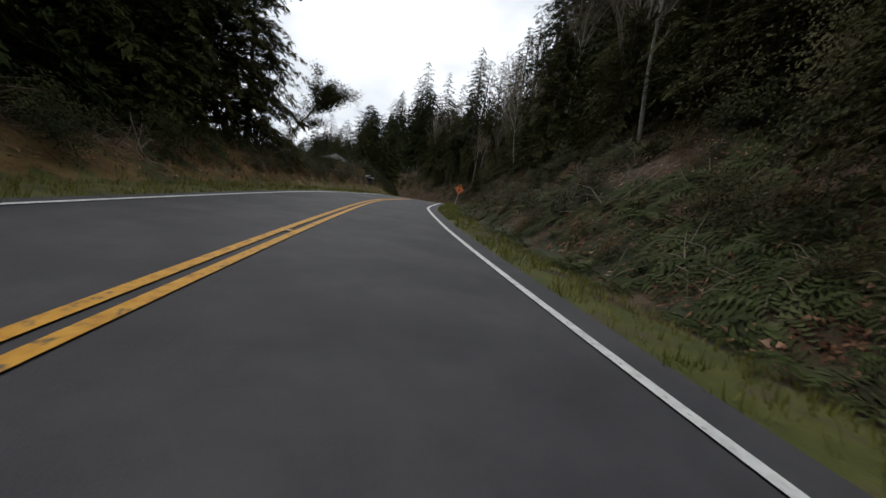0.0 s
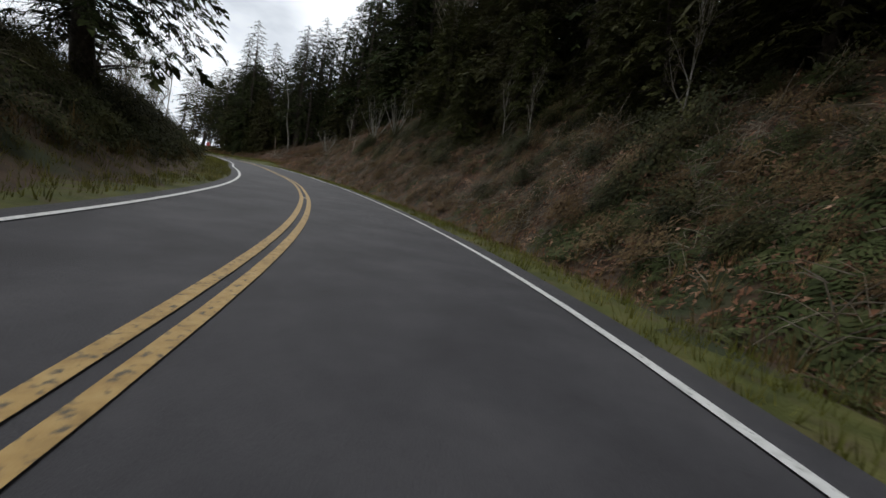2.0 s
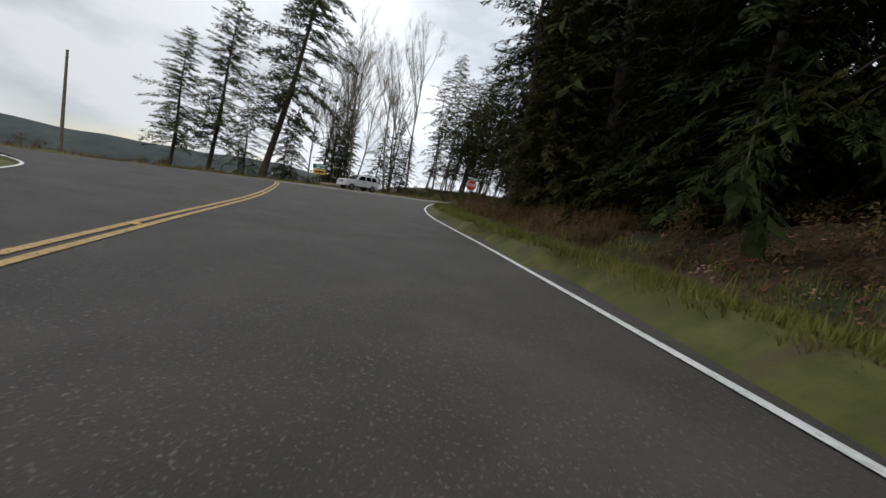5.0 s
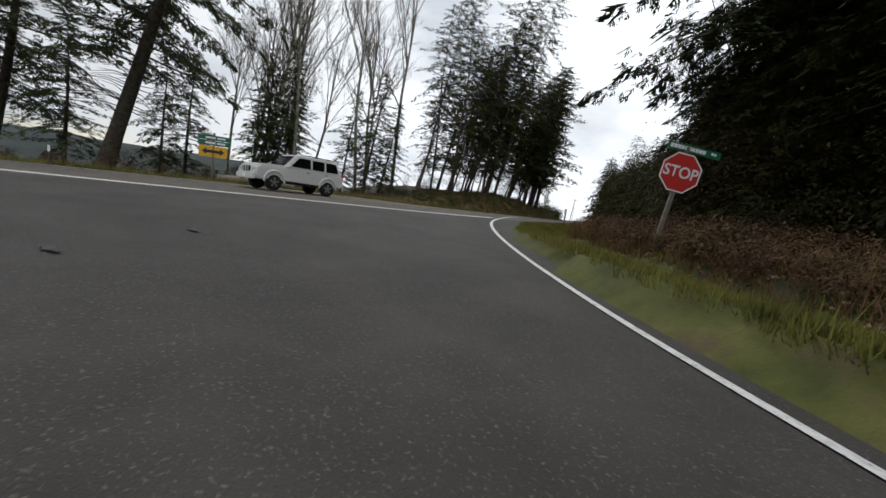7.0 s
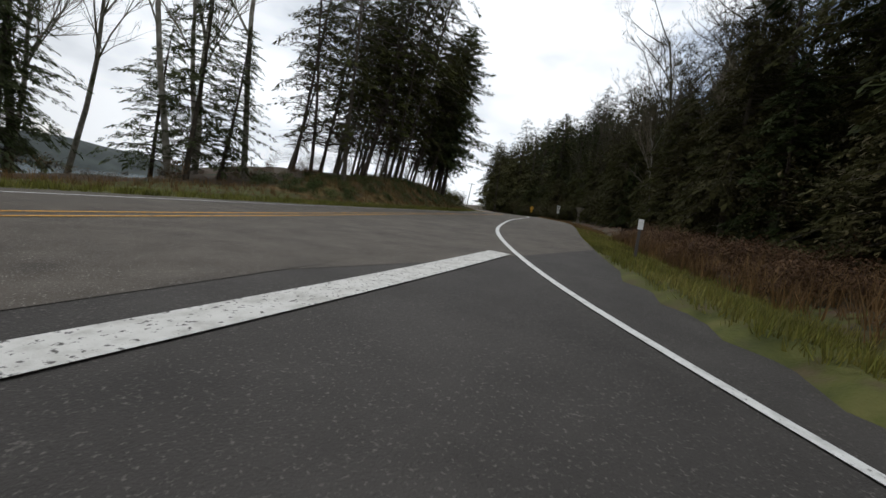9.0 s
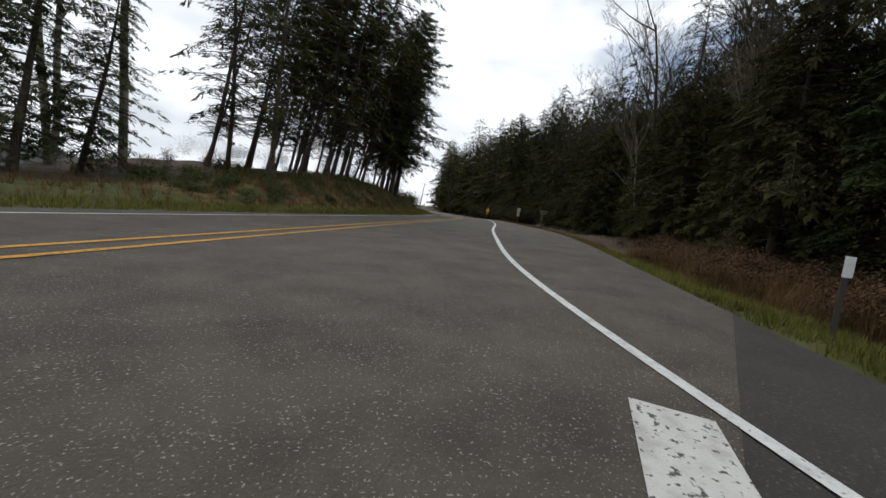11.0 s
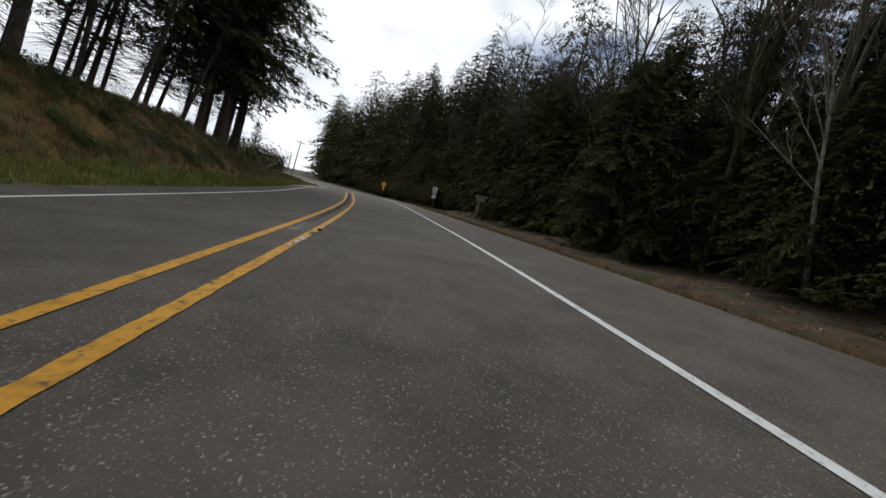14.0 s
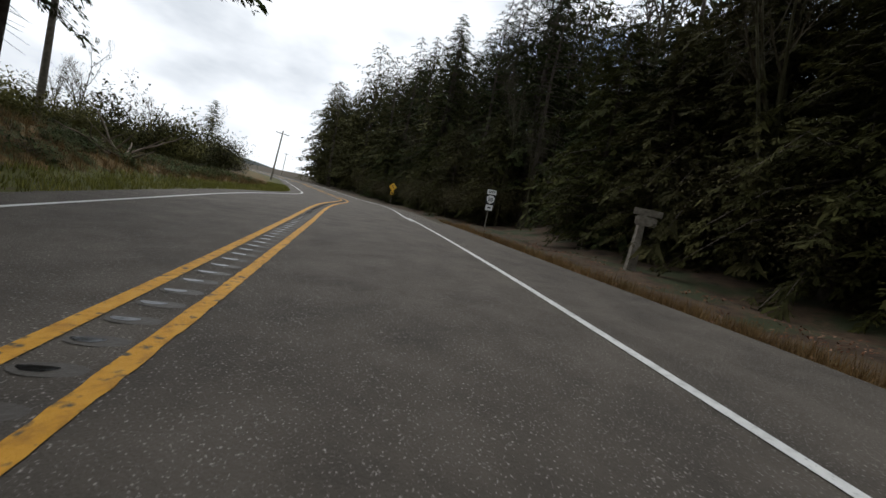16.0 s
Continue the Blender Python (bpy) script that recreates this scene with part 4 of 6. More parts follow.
scatter(104, 10, along(COUNTY_MID, -136, -108, 12, 17), firs, (0.85, 1.05), 2.4)
scatter(5, 11, along(COUNTY_MID, -24, -2, 10.8, 14), hemlocks + cedars, (0.65, 0.85), 2.0)
scatter(105, 12, along(COUNTY_MID, -58, -36, 15, 20), firs + hemlocks, (0.8, 1.1), 2.4)
# county road, far side
scatter(106, 14, along(COUNTY_MID, -152, -134, -14, -7), hemlocks + cedars, (0.6, 0.95), 2.0)
for kind, x, y, s in ((dark_firs[0], -52.5, -132.0, 0.8), (dark_firs[1], -54.5, -139.5, 0.85), (dark_firs[0], -48.5, -126.0, 0.75), (open_firs[0], -45.6, -124.4, 0.7), (open_firs[1], -48.0, -121.5, 0.72), (hemlocks[2], -42.8, -127.2, 0.95), (hemlocks[1], -45.2, -129.6, 1.0), (hemlocks[2], -48.4, -132.6, 1.0), (hemlocks[0], -51.0, -137.2, 1.0), (cedars[0], -46.6, -126.8, 0.9), (cedars[1], -50.5, -129.4, 1.0)):
    stand(kind, x, y, s, x * 31)
for x, y, s, k in ((-20.5, -102.2, 0.46, 0), (-18.0, -98.8, 0.66, 1), (-22.3, -99.0, 0.44, 2), (-16.4, -96.0, 0.82, 0), (-19.8, -95.4, 0.62, 1)):
    stand(hemlocks[k], x, y, s, x * 41)
scatter(7, 10, along(COUNTY_MID, -95, -80, -18, -10.5), hemlocks + cedars, (0.34, 0.5), 2.0)
stand(dark_firs[0], -13.6, -91.4, 0.50, 40)
stand(dark_firs[1], -16.2, -88.6, 0.52, 150)
old_fir = conifer(211, 17, 5.6, 0.17, 150, 22, droop=0.42, taper=0.5, gaps=0.12, tines=7, trunk_r=0.42, dead=20, ruffle=0.6, mat=FIR, label="old dark fir with a thick trunk and low spreading limbs")
old_fir.matrix_basis = pose(-10.4, -78.4, gz(-10.4, -78.4) - 0.05, 0, 0, 30) @ Matrix.Diagonal((0.9, 0.9, 0.86, 1))
stand(maples[0], -12.3, -61.1, 0.36, 70)
stand(maples[1], -15.0, -64.5, 0.40, 10)
# forest beside the highway: low dark edge, leafless maples above it, firs behind and farther on
edge_of_wood = np.vstack([PAVED_R[PAVED_R[:, 1] > 2], side(HIGHWAY_MID, 7.0)[HIGHWAY_MID[:, 1] > 84]])
scatter(9, 26, along(edge_of_wood, 24, 57, 6.4, 11.0), cedars + hemlocks, (0.45, 0.75), 1.6)
scatter(119, 30, along(edge_of_wood, 57, 81, 8.0, 12.0), cedars + hemlocks, (0.6, 0.9), 1.5)
scatter(120, 28, along(edge_of_wood, 84, 130, 4.0, 9.0), cedars + hemlocks, (0.4, 0.75), 1.6)
scatter(129, 12, along(edge_of_wood, 26, 60, 10, 15), hemlocks + cedars, (0.75, 1.0), 2.0)
scatter(10, 22, along(edge_of_wood, 26, 80, 8, 14), maples, (0.95, 1.2), 2.8)
scatter(110, 10, along(edge_of_wood, 84, 125, 6, 11), maples, (0.6, 0.95), 3.0)
for k, x, y, s in ((0, 25.4, 35.7, 0.60), (2, 27.2, 37.2, 0.5), (1, 29.2, 43.8, 0.45), (1, 24.4, 28.4, 0.6)):
    stand(alders[k], x, y, s, x * 60)
for kind, x, y, s in ((1, 13.2, 19.5, 0.98), (0, 10.6, 12.6, 0.8), (1, 12.8, 8.0, 0.9), (0, 16.4, 22.5, 0.9), (1, 12.2, 2.0, 0.85)):
    stand(dark_firs[kind], x, y, s, 40 * kind + x * 9)
scatter(109, 12, along(edge_of_wood, 4, 24, 9.5, 18), hemlocks + firs, (0.7, 1.0), 2.2)
# clump on the mound
scatter(12, 32, along(HIGHWAY_MID, 51, 75, -23, -10.4), slim_firs, (0.72, 1.1), 1.4, (3, 10))
for x, y, s in ((5.6, 53.8, 0.95), (3.2, 56.5, 0.9), (11.0, 61.0, 0.85)):
    stand(slim_firs[0], x, y, s, x * 50)
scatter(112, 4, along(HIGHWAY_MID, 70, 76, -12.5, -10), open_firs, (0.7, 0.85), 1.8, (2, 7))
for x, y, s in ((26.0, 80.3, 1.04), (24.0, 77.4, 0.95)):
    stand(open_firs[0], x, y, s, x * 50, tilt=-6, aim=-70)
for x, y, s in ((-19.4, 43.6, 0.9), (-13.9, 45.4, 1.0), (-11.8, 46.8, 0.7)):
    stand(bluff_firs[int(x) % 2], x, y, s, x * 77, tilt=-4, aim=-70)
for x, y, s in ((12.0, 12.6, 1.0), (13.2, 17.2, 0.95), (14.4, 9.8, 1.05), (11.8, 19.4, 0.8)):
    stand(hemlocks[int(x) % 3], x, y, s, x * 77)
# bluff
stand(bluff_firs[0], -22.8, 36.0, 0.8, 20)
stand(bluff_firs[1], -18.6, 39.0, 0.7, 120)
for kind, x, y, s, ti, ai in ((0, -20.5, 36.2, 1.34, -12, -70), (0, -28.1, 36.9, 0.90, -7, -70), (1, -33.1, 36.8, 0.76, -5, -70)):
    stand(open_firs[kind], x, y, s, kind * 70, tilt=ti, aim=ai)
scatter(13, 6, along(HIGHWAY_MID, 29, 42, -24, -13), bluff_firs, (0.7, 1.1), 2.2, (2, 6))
scatter(14, 13, along(HIGHWAY_MID, 30, 44, -27, -13.5), alders, (0.85, 1.2), 1.8, (2, 6))
scatter(15, 5, along(HIGHWAY_MID, 96, 116, -30, -14), hemlocks + open_firs, (0.28, 0.42), 3.0)
scatter(115, 5, along(HIGHWAY_MID, 86, 110, -26, -14), maples, (0.35, 0.5), 2.4)
madrone = leafy_tree(191, 9.0, SHRUB)
madrone.matrix_basis = pose(-38.6, -116.6, gz(-38.6, -116.6) - 0.05, 0, 17, 0)


# ---- undergrowth, too much to count ----
def joined(name, protos, places, label, category, part_name="foliage", squash=(0.8, 1.2)):
    """Many small plants as one object: the named part of each pattern, or the pattern itself, at (x, y, scale)."""
    rnd = wild(len(places))
    packs = []
    for ob in protos:
        for o in (ob, *ob.children):
            if o.type == "MESH" and (o.name.split(".")[0] == part_name or o is ob):
                me = o.data
                v = np.empty(len(me.vertices) * 3)
                me.vertices.foreach_get("co", v)
                packs.append((v.reshape(-1, 3), np.array([p.vertices[:] for p in me.polygons]), me.materials[0]))
    xs, ys = np.array([p[0] for p in places]), np.array([p[1] for p in places])
    zs = ground_z(xs, ys)
    low = part_name == "foliage"
    sx = (ground_z(xs + 0.3, ys) - ground_z(xs - 0.3, ys)) / 0.6 if low else xs * 0
    sy = (ground_z(xs, ys + 0.3) - ground_z(xs, ys - 0.3)) / 0.6 if low else xs * 0
    V, F, base = [], [], 0
    for (x, y, s), z, tilt_x, tilt_y in zip(places, zs, sx, sy):
        v, f, _ = packs[rnd.randrange(len(packs))]
        a, h = rnd.uniform(0, 6.283), rnd.uniform(*squash)
        c, d = math.cos(a) * s, math.sin(a) * s
        dx, dy = v[:, 0] * c - v[:, 1] * d, v[:, 0] * d + v[:, 1] * c
        V.append(np.column_stack([dx + x, dy + y, v[:, 2] * s * h + z + dx * tilt_x + dy * tilt_y]))
        F.append(f + base)
        base += len(v)
    V, F = np.concatenate(V), np.concatenate(F)
    me = bpy.data.meshes.new(name)
    me.from_pydata(V.tolist(), [], F.tolist())
    me.materials.append(packs[0][2])
    ob = new(name, me)
    return tagged(ob, label, category, kind="stuff")


def places(seed, count, rule, size):
    rnd = wild(seed)
    return [(*rule(rnd), rnd.uniform(*size)) for _ in range(count)]


def tuft(seed, blades, height, width, mat):
    rnd = wild(seed)
    v, f = [], []
    for _ in range(blades):
        a, r, h = rnd.uniform(0, 6.283), rnd.uniform(0, 0.12), height * rnd.uniform(0.5, 1.2)
        x, y, l = math.cos(a) * r, math.sin(a) * r, rnd.uniform(0.2, 0.8) * h
        i = len(v)
        px, py = -math.sin(a) * width / 2, math.cos(a) * width / 2
        v += [(x - px, y - py, -0.02), (x + px, y + py, -0.02), (x + math.cos(a) * l, y + math.sin(a) * l, h)]
        f.append((i, i + 1, i + 2))
    return kind_of(mesh_part("grass_tuft", v, f, mat))


def leaf_scrap(seed, n, mat):
    rnd = wild(seed)
    v, f = [], []
    for _ in range(n):
        x, y, z = rnd.uniform(-0.5, 0.5), rnd.uniform(-0.5, 0.5), rnd.uniform(0.02, 0.09)
        w = np.array([rnd.uniform(-1, 1), rnd.uniform(-1, 1), rnd.uniform(-0.3, 0.5)])
        w /= np.linalg.norm(w)
        spray(np.array([x, y, z]), w, np.array([0.1, 0.2, 1.0]), rnd.uniform(0.06, 0.12), rnd.uniform(0.05, 0.09), v, f)
    return kind_of(mesh_part("leaf_scrap", v, f, mat))


BLADE = material("grass_blades", [(0.078, 0.078, 0.014), (0.140, 0.132, 0.026), (0.21, 0.175, 0.055)], scale=0.8, rough=0.8, island=0.8, sss=0.25)
STRAW = material("dry_grass_blades", [(0.080, 0.050, 0.018), (0.15, 0.096, 0.036), (0.20, 0.135, 0.052)], scale=0.8, rough=0.9, island=0.8, sss=0.2)
green_tufts = [tuft(i, 7, 0.13, 0.016, BLADE) for i in range(3)]
straw_tufts = [tuft(10 + i, 12, 0.42, 0.016, STRAW) for i in range(3)]
scraps = [leaf_scrap(i, 22, LEAVES) for i in range(3)]

right_edge = np.vstack([side(COUNTY_MID, paved_right(COUNTY_MID[:, 1]))[COUNTY_MID[:, 1] < -41.5], PAVED_R])
joined("verge_grass_right", green_tufts, places(201, 9000, along(right_edge, -165, 40, 0.05, 1.25), (0.6, 1.2)), "short green verge grass beside the asphalt", "grass")
joined("verge_grass_corner", green_tufts, places(202, 5000, along(PAVED_R, 6, 40, 0.1, 2.4), (0.6, 1.3)), "green grass on the inside of the corner", "grass")
joined("verge_grass_left", green_tufts, places(203, 4500, along(COUNTY_MID, -165, -58, -5.0, -2.9), (0.7, 1.4)) + places(312, 1500, along(COUNTY_MID, -66, -46, -5.4, -3.2), (0.8, 1.5)), "short green verge grass beside the asphalt", "grass")
joined("verge_grass_highway", green_tufts, places(204, 7000, along(HIGHWAY_MID, 14, 110, -6.9, -4.7), (0.8, 1.8)), "green grass verge of the highway", "grass")
joined("dry_bank_grass", straw_tufts, places(205, 4200, along(COUNTY_MID, -140, -104, -16, -5.0), (0.6, 1.2)), "dry brown grass on the cut bank", "grass")
joined("dry_mound_grass", straw_tufts, places(206, 4500, along(HIGHWAY_MID, 44, 100, -13, -6.8), (0.6, 1.2)), "dry grass on the mound", "grass")
joined("fallen_leaves", scraps, places(207, 6000, along(right_edge, -118, -30, 1.5, 6.5), (0.6, 1.2)) + places(269, 2600, along(right_edge, -170, -118, 1.6, 8), (0.6, 1.2)), "brown fallen maple leaves at the foot of the bank", "leaves")
joined("bank_ferns", ferns, places(208, 640, along(right_edge, -168, -100, 1.5, 8), (0.6, 1.25)) + places(315, 220, along(right_edge, -168, -96, 1.2, 3.4), (0.5, 0.95)) + places(266, 90, along(right_edge, -100, -72, 2.4, 8), (0.4, 0.8)) + places(279, 200, along(right_edge, -108, -91, 1.9, 5.5), (0.6, 1.0)) + places(248, 90, along(right_edge, -72, -48, 3, 10), (0.5, 0.9)), "sword ferns crowding the cut bank", "fern")
joined("bank_ferns_left", ferns, places(209, 170, along(COUNTY_MID, -112, -72, -9, -5.2), (0.6, 1.1)), "sword ferns on the shaded bank", "fern")
joined("bank_brush", brush, places(210, 300, along(right_edge, -104, -40, 2.0, 10), (0.35, 0.95)) + places(310, 240, along(right_edge, -168, -104, 2.0, 10), (0.3, 0.75)), "dead bracken and brambles on the bank", "bracken")
joined("bank_shrubs", bushes, places(211, 200, along(right_edge, -168, -62, 4.5, 12), (0.4, 1.1)), "low evergreen shrubs on the bank", "bush")
joined("left_thicket", bushes, places(212, 120, along(COUNTY_MID, -84, -57, -12, -5.6), (0.7, 1.2)), "dark thicket beside the road", "bush")
joined("corner_brush", brush, places(213, 330, along(PAVED_R, 4, 42, 3.2, 6.8), (0.4, 0.9)) + places(278, 260, along(PAVED_R, 8, 38, 2.3, 4.6), (0.4, 0.8)), "dead brown bracken before the forest", "bracken")
joined("forest_edge_shrubs", bushes, places(214, 70, along(edge_of_wood, 4, 56, 6.0, 9.5), (0.6, 1.3)) + places(253, 60, along(edge_of_wood, 80, 130, 6.0, 9.5), (0.6, 1.3)), "dark shrubs at the forest's edge", "bush")
joined("mound_brambles", ivy, places(215, 520, along(HIGHWAY_MID, 40, 92, -14, -7.2), (0.35, 0.8)), "low green brambles on the mound", "bramble")
joined("bluff_brush", brush + bushes[:1], places(216, 90, along(HIGHWAY_MID, 6, 60, -17, -12), (0.5, 1.0)), "brown brush along the top of the bluff", "bush")
joined("red_bank_brush", brush, places(217, 80, along(right_edge, -60, -24, 4, 12), (0.4, 0.9)), "dead stems on the bare earth bank", "bracken")
DEAD_STEM = material("dead_stems", [(0.070, 0.052, 0.034), (0.13, 0.105, 0.075), (0.20, 0.17, 0.13)], scale=4, rough=0.9, island=0.9)
tangles = [tangle(181 + i, 22, 1.2, DEAD_STEM) for i in range(3)]
joined("bank_dead_stems", tangles, places(244, 620, along(right_edge, -168, -22, 2.2, 13), (0.5, 1.2)), "dead stems and fallen twigs on the bank", "twigs")
joined("mound_dead_stems", tangles, places(245, 90, along(HIGHWAY_MID, 44, 100, -12, -7.4), (0.4, 1.0)), "dead stems on the mound", "twigs")
joined("bank_olive_brush", [bushes[0], brush[0]], places(268, 620, along(right_edge, -168, -104, 2.2, 10), (0.3, 0.8)) + places(246, 300, along(right_edge, -104, -84, 2.6, 13), (0.3, 0.9)) + places(257, 360, along(right_edge, -84, -58, 4.6, 13), (0.3, 0.8)) + places(249, 90, along(right_edge, -60, -40, 4, 13), (0.25, 0.6)), "low olive brambles over the bank", "bramble")
joined("left_bank_brush", [bushes[1], brush[0], brush[1]], places(247, 300, along(COUNTY_MID, -142, -104, -12, -5.4), (0.2, 0.55)) + places(325, 380, along(COUNTY_MID, -130, -104, -15, -5.2), (0.35, 0.8)) + places(320, 520, along(COUNTY_MID, -168, -126, -11, -5.0), (0.3, 0.8)), "low brown and green scrub over the dry bank", "bush")
joined("shoulder_dry_grass", straw_tufts, places(254, 3600, along(edge_of_wood, 40, 82, 0.1, 2.2), (0.4, 0.9)), "thin dry grass between the shoulder and the trees", "grass")
joined("shoulder_leaves", scraps, places(255, 420, along(edge_of_wood, 34, 100, 0.3, 5.0), (0.6, 1.1)), "fallen leaves along the shoulder", "leaves")
joined("bluff_dry_grass", straw_tufts, places(258, 1600, along(HIGHWAY_MID, -10, 44, -12, -6.0), (0.5, 1.1)), "tall dry grass along the top of the bluff", "grass")
joined("upper_bank_leaves", scraps, places(259, 2200, along(right_edge, -104, -46, 4.5, 12), (0.6, 1.2)), "brown leaf litter on the upper bank", "leaves")
joined("upper_bank_ferns", ferns, places(260, 110, along(right_edge, -106, -58, 5, 12), (0.5, 1.0)), "sword ferns scattered up the bank", "fern")
joined("bank_foot_bracken", brush, places(261, 520, along(right_edge, -104, -48, 2.6, 9), (0.25, 0.6)) + places(267, 120, along(right_edge, -168, -104, 2.2, 9), (0.3, 0.6)), "dead brown bracken low on the cut bank", "bracken")
joined("bank_foot_stems", tangles, places(262, 420, along(right_edge, -104, -50, 2.2, 8), (0.4, 1.0)), "fallen twigs among leaves on the cut bank", "twigs")
joined("left_tall_thicket", tall_brush, places(263, 90, along(COUNTY_MID, -100, -66, -11, -6.8), (0.22, 0.42)), "tall brown-green thicket above the verge", "bush")
joined("left_verge_brambles", [bushes[0], brush[0], bushes[2], brush[1]], places(264, 420, along(COUNTY_MID, -100, -60, -9.5, -4.7), (0.35, 0.85)) + places(314, 300, along(COUNTY_MID, -113, -98, -9.5, -4.3), (0.4, 0.95)), "dark brambles crowding the verge", "bramble")
joined("left_bank_ferns_dark", ferns, places(321, 150, along(COUNTY_MID, -165, -128, -10, -5.2), (0.5, 0.9)), "sword ferns among brambles below the firs", "fern")
joined("left_bank_twigs", tangles, places(322, 260, along(COUNTY_MID, -165, -108, -11, -5.0), (0.5, 1.2)), "dead twigs over the brown bank", "twigs")
joined("left_bank_litter", scraps, places(323, 1800, along(COUNTY_MID, -165, -122, -10, -4.8), (0.6, 1.2)), "brown fallen leaves on the bank", "leaves")
joined("left_verge_straw", straw_tufts, places(265, 500, along(COUNTY_MID, -96, -60, -6.0, -4.9), (0.6, 1.3)), "dry grass at the foot of the thicket", "grass")
joined("left_bank_stems", tangles, places(270, 160, along(COUNTY_MID, -108, -62, -9.5, -5.4), (0.6, 1.3)), "dead stems hanging over the shaded bank", "twigs")
joined("heather_mounds", [bushes[0], brush[1], bushes[1]], places(271, 110, along(COUNTY_MID, -66, -48, -14, -5.4), (0.3, 0.6)), "low green and brown mounds of scrub beside the road", "bush")
joined("heather_straw", straw_tufts, places(272, 900, along(COUNTY_MID, -66, -47, -13, -5.0), (0.6, 1.2)), "dry pale grass among the heather", "grass")
joined("bank_foot_grass", straw_tufts + green_tufts, places(273, 2600, along(right_edge, -120, -26, 1.3, 2.9), (0.5, 1.0)), "dry and green grass at the foot of the bank", "grass")
joined("verge_grass_mouth", green_tufts, places(274, 6500, along(PAVED_R, -41, 10, 0.05, 2.6), (0.7, 1.5)), "short green verge grass beside the road mouth", "grass")
joined("verge_bracken_mouth", brush, places(275, 130, along(PAVED_R, -24, 17, 2.2, 5.5), (0.4, 0.9)), "dead brown bracken behind the stop sign", "bracken")
joined("mouth_litter", scraps, places(276, 1100, along(PAVED_R, -36, 16, 1.8, 6.5), (0.6, 1.1)), "fallen leaves below the trees", "leaves")
joined("mouth_straw", straw_tufts, places(277, 1900, along(PAVED_R, -10, 38, 2.0, 4.5), (0.8, 1.6)), "tall dry grass round the stop sign", "grass")
joined("bank_tall_brush", tall_brush, places(240, 120, along(COUNTY_MID, -170, -94, 9.5, 16), (0.7, 1.25)) + places(250, 50, along(COUNTY_MID, -94, -56, 14, 19), (0.5, 1.0)), "tall olive-brown thicket under the trees", "bush")
joined("wood_edge_brush", tall_brush, places(241, 90, along(edge_of_wood, 6, 55, 6.8, 12), (0.7, 1.5)) + places(251, 60, along(edge_of_wood, 55, 82, 7.0, 12), (0.8, 1.4)) + places(252, 80, along(edge_of_wood, 84, 135, 2.5, 9), (0.7, 1.5)), "tall dark thicket along the forest's edge", "bush")
joined("mound_spring_brush", spring_brush, places(242, 70, along(HIGHWAY_MID, 80, 118, -26, -10.5), (0.7, 1.5)) + places(324, 60, along(HIGHWAY_MID, 78, 100, -18, -10.0), (0.5, 1.0)), "pale green bushes coming into leaf beyond the verge", "bush")
joined("mound_thicket", tall_brush, places(243, 26, along(HIGHWAY_MID, 52, 76, -24, -12), (0.4, 0.7)), "dark thicket between the trunks of the clump", "bush")
back_firs = places(301, 34, along(COUNTY_MID, -175, -46, 14, 22), (0.8, 1.1)) + places(305, 20, along(COUNTY_MID, -56, -28, 15, 26), (0.8, 1.05)) + places(304, 16, along(COUNTY_MID, -34, 4, 13, 22), (0.75, 0.95)) + places(306, 22, along(COUNTY_MID, -196, -134, -24, -9), (0.75, 1.05)) + places(308, 22, along(edge_of_wood, 22, 76, 14, 24), (0.65, 0.85)) + places(309, 12, along(edge_of_wood, 26, 56, 10, 15), (0.6, 0.85)) + places(318, 30, along(edge_of_wood, 84, 132, 6, 17), (0.85, 1.05))
joined("forest_crowns", firs, back_firs, "dark fir crowns of the roadside forest", "tree", "crown", (0.9, 1.15))
joined("forest_trunks", firs, back_firs, "fir trunks of the roadside forest", "tree", "trunk", (0.9, 1.15))
deep = places(313, 44, along(COUNTY_MID, -62, 5, 19, 40), (0.8, 1.1)) + places(230, 90, along(COUNTY_MID, -190, -20, 20, 40), (0.75, 1.2)) + places(231, 14, along(COUNTY_MID, -196, -140, -45, -26), (0.8, 1.0))
far_wood = places(232, 44, along(edge_of_wood, 4, 80, 18, 42), (0.65, 0.95)) + places(234, 40, along(edge_of_wood, 84, 150, 15, 40), (1.05, 1.3)) + places(233, 80, along(edge_of_wood, 135, 380, 3, 42), (1.15, 1.45)) + places(256, 34, along(edge_of_wood, 104, 190, 6, 24), (1.1, 1.35))
far_wood = [p for p in far_wood if p[1] < 120 or p[0] - 27 > 0.575 * (p[1] - 62)]
joined("deep_wood_crowns", far_firs, deep, "dark crowns of the forest behind the road", "tree", "crown", (0.9, 1.15))
joined("deep_wood_trunks", far_firs, deep, "trunks of the forest behind the road", "tree", "trunk", (0.9, 1.15))
joined("far_wood_crowns", far_olives, far_wood, "olive-green crowns of the forest along the highway", "tree", "crown", (0.85, 1.1))
joined("far_wood_trunks", far_olives, far_wood, "trunks of the forest along the highway", "tree", "trunk", (0.85, 1.1))
joined("verge_thicket", bushes[:2] + spring_brush, places(220, 150, along(HIGHWAY_MID, 80, 122, -24, -9.8), (0.7, 1.4)), "green thicket beyond the highway verge", "bush")
joined("turnout_shrubs", bushes, places(221, 44, along(lot_far, -34, -8, -2.6, -0.7), (0.6, 1.0)), "clipped shrubs along the turnout", "bush")
joined("verge_heather", brush, places(222, 170, along(COUNTY_MID, -66, -48.5, -13, -5.4), (0.35, 0.75)), "brown and green heather beside the road", "bush")
scatter(218, 44, along(right_edge, -150, -92, 2.0, 5.0), ferns, (0.7, 1.2), 0.8)
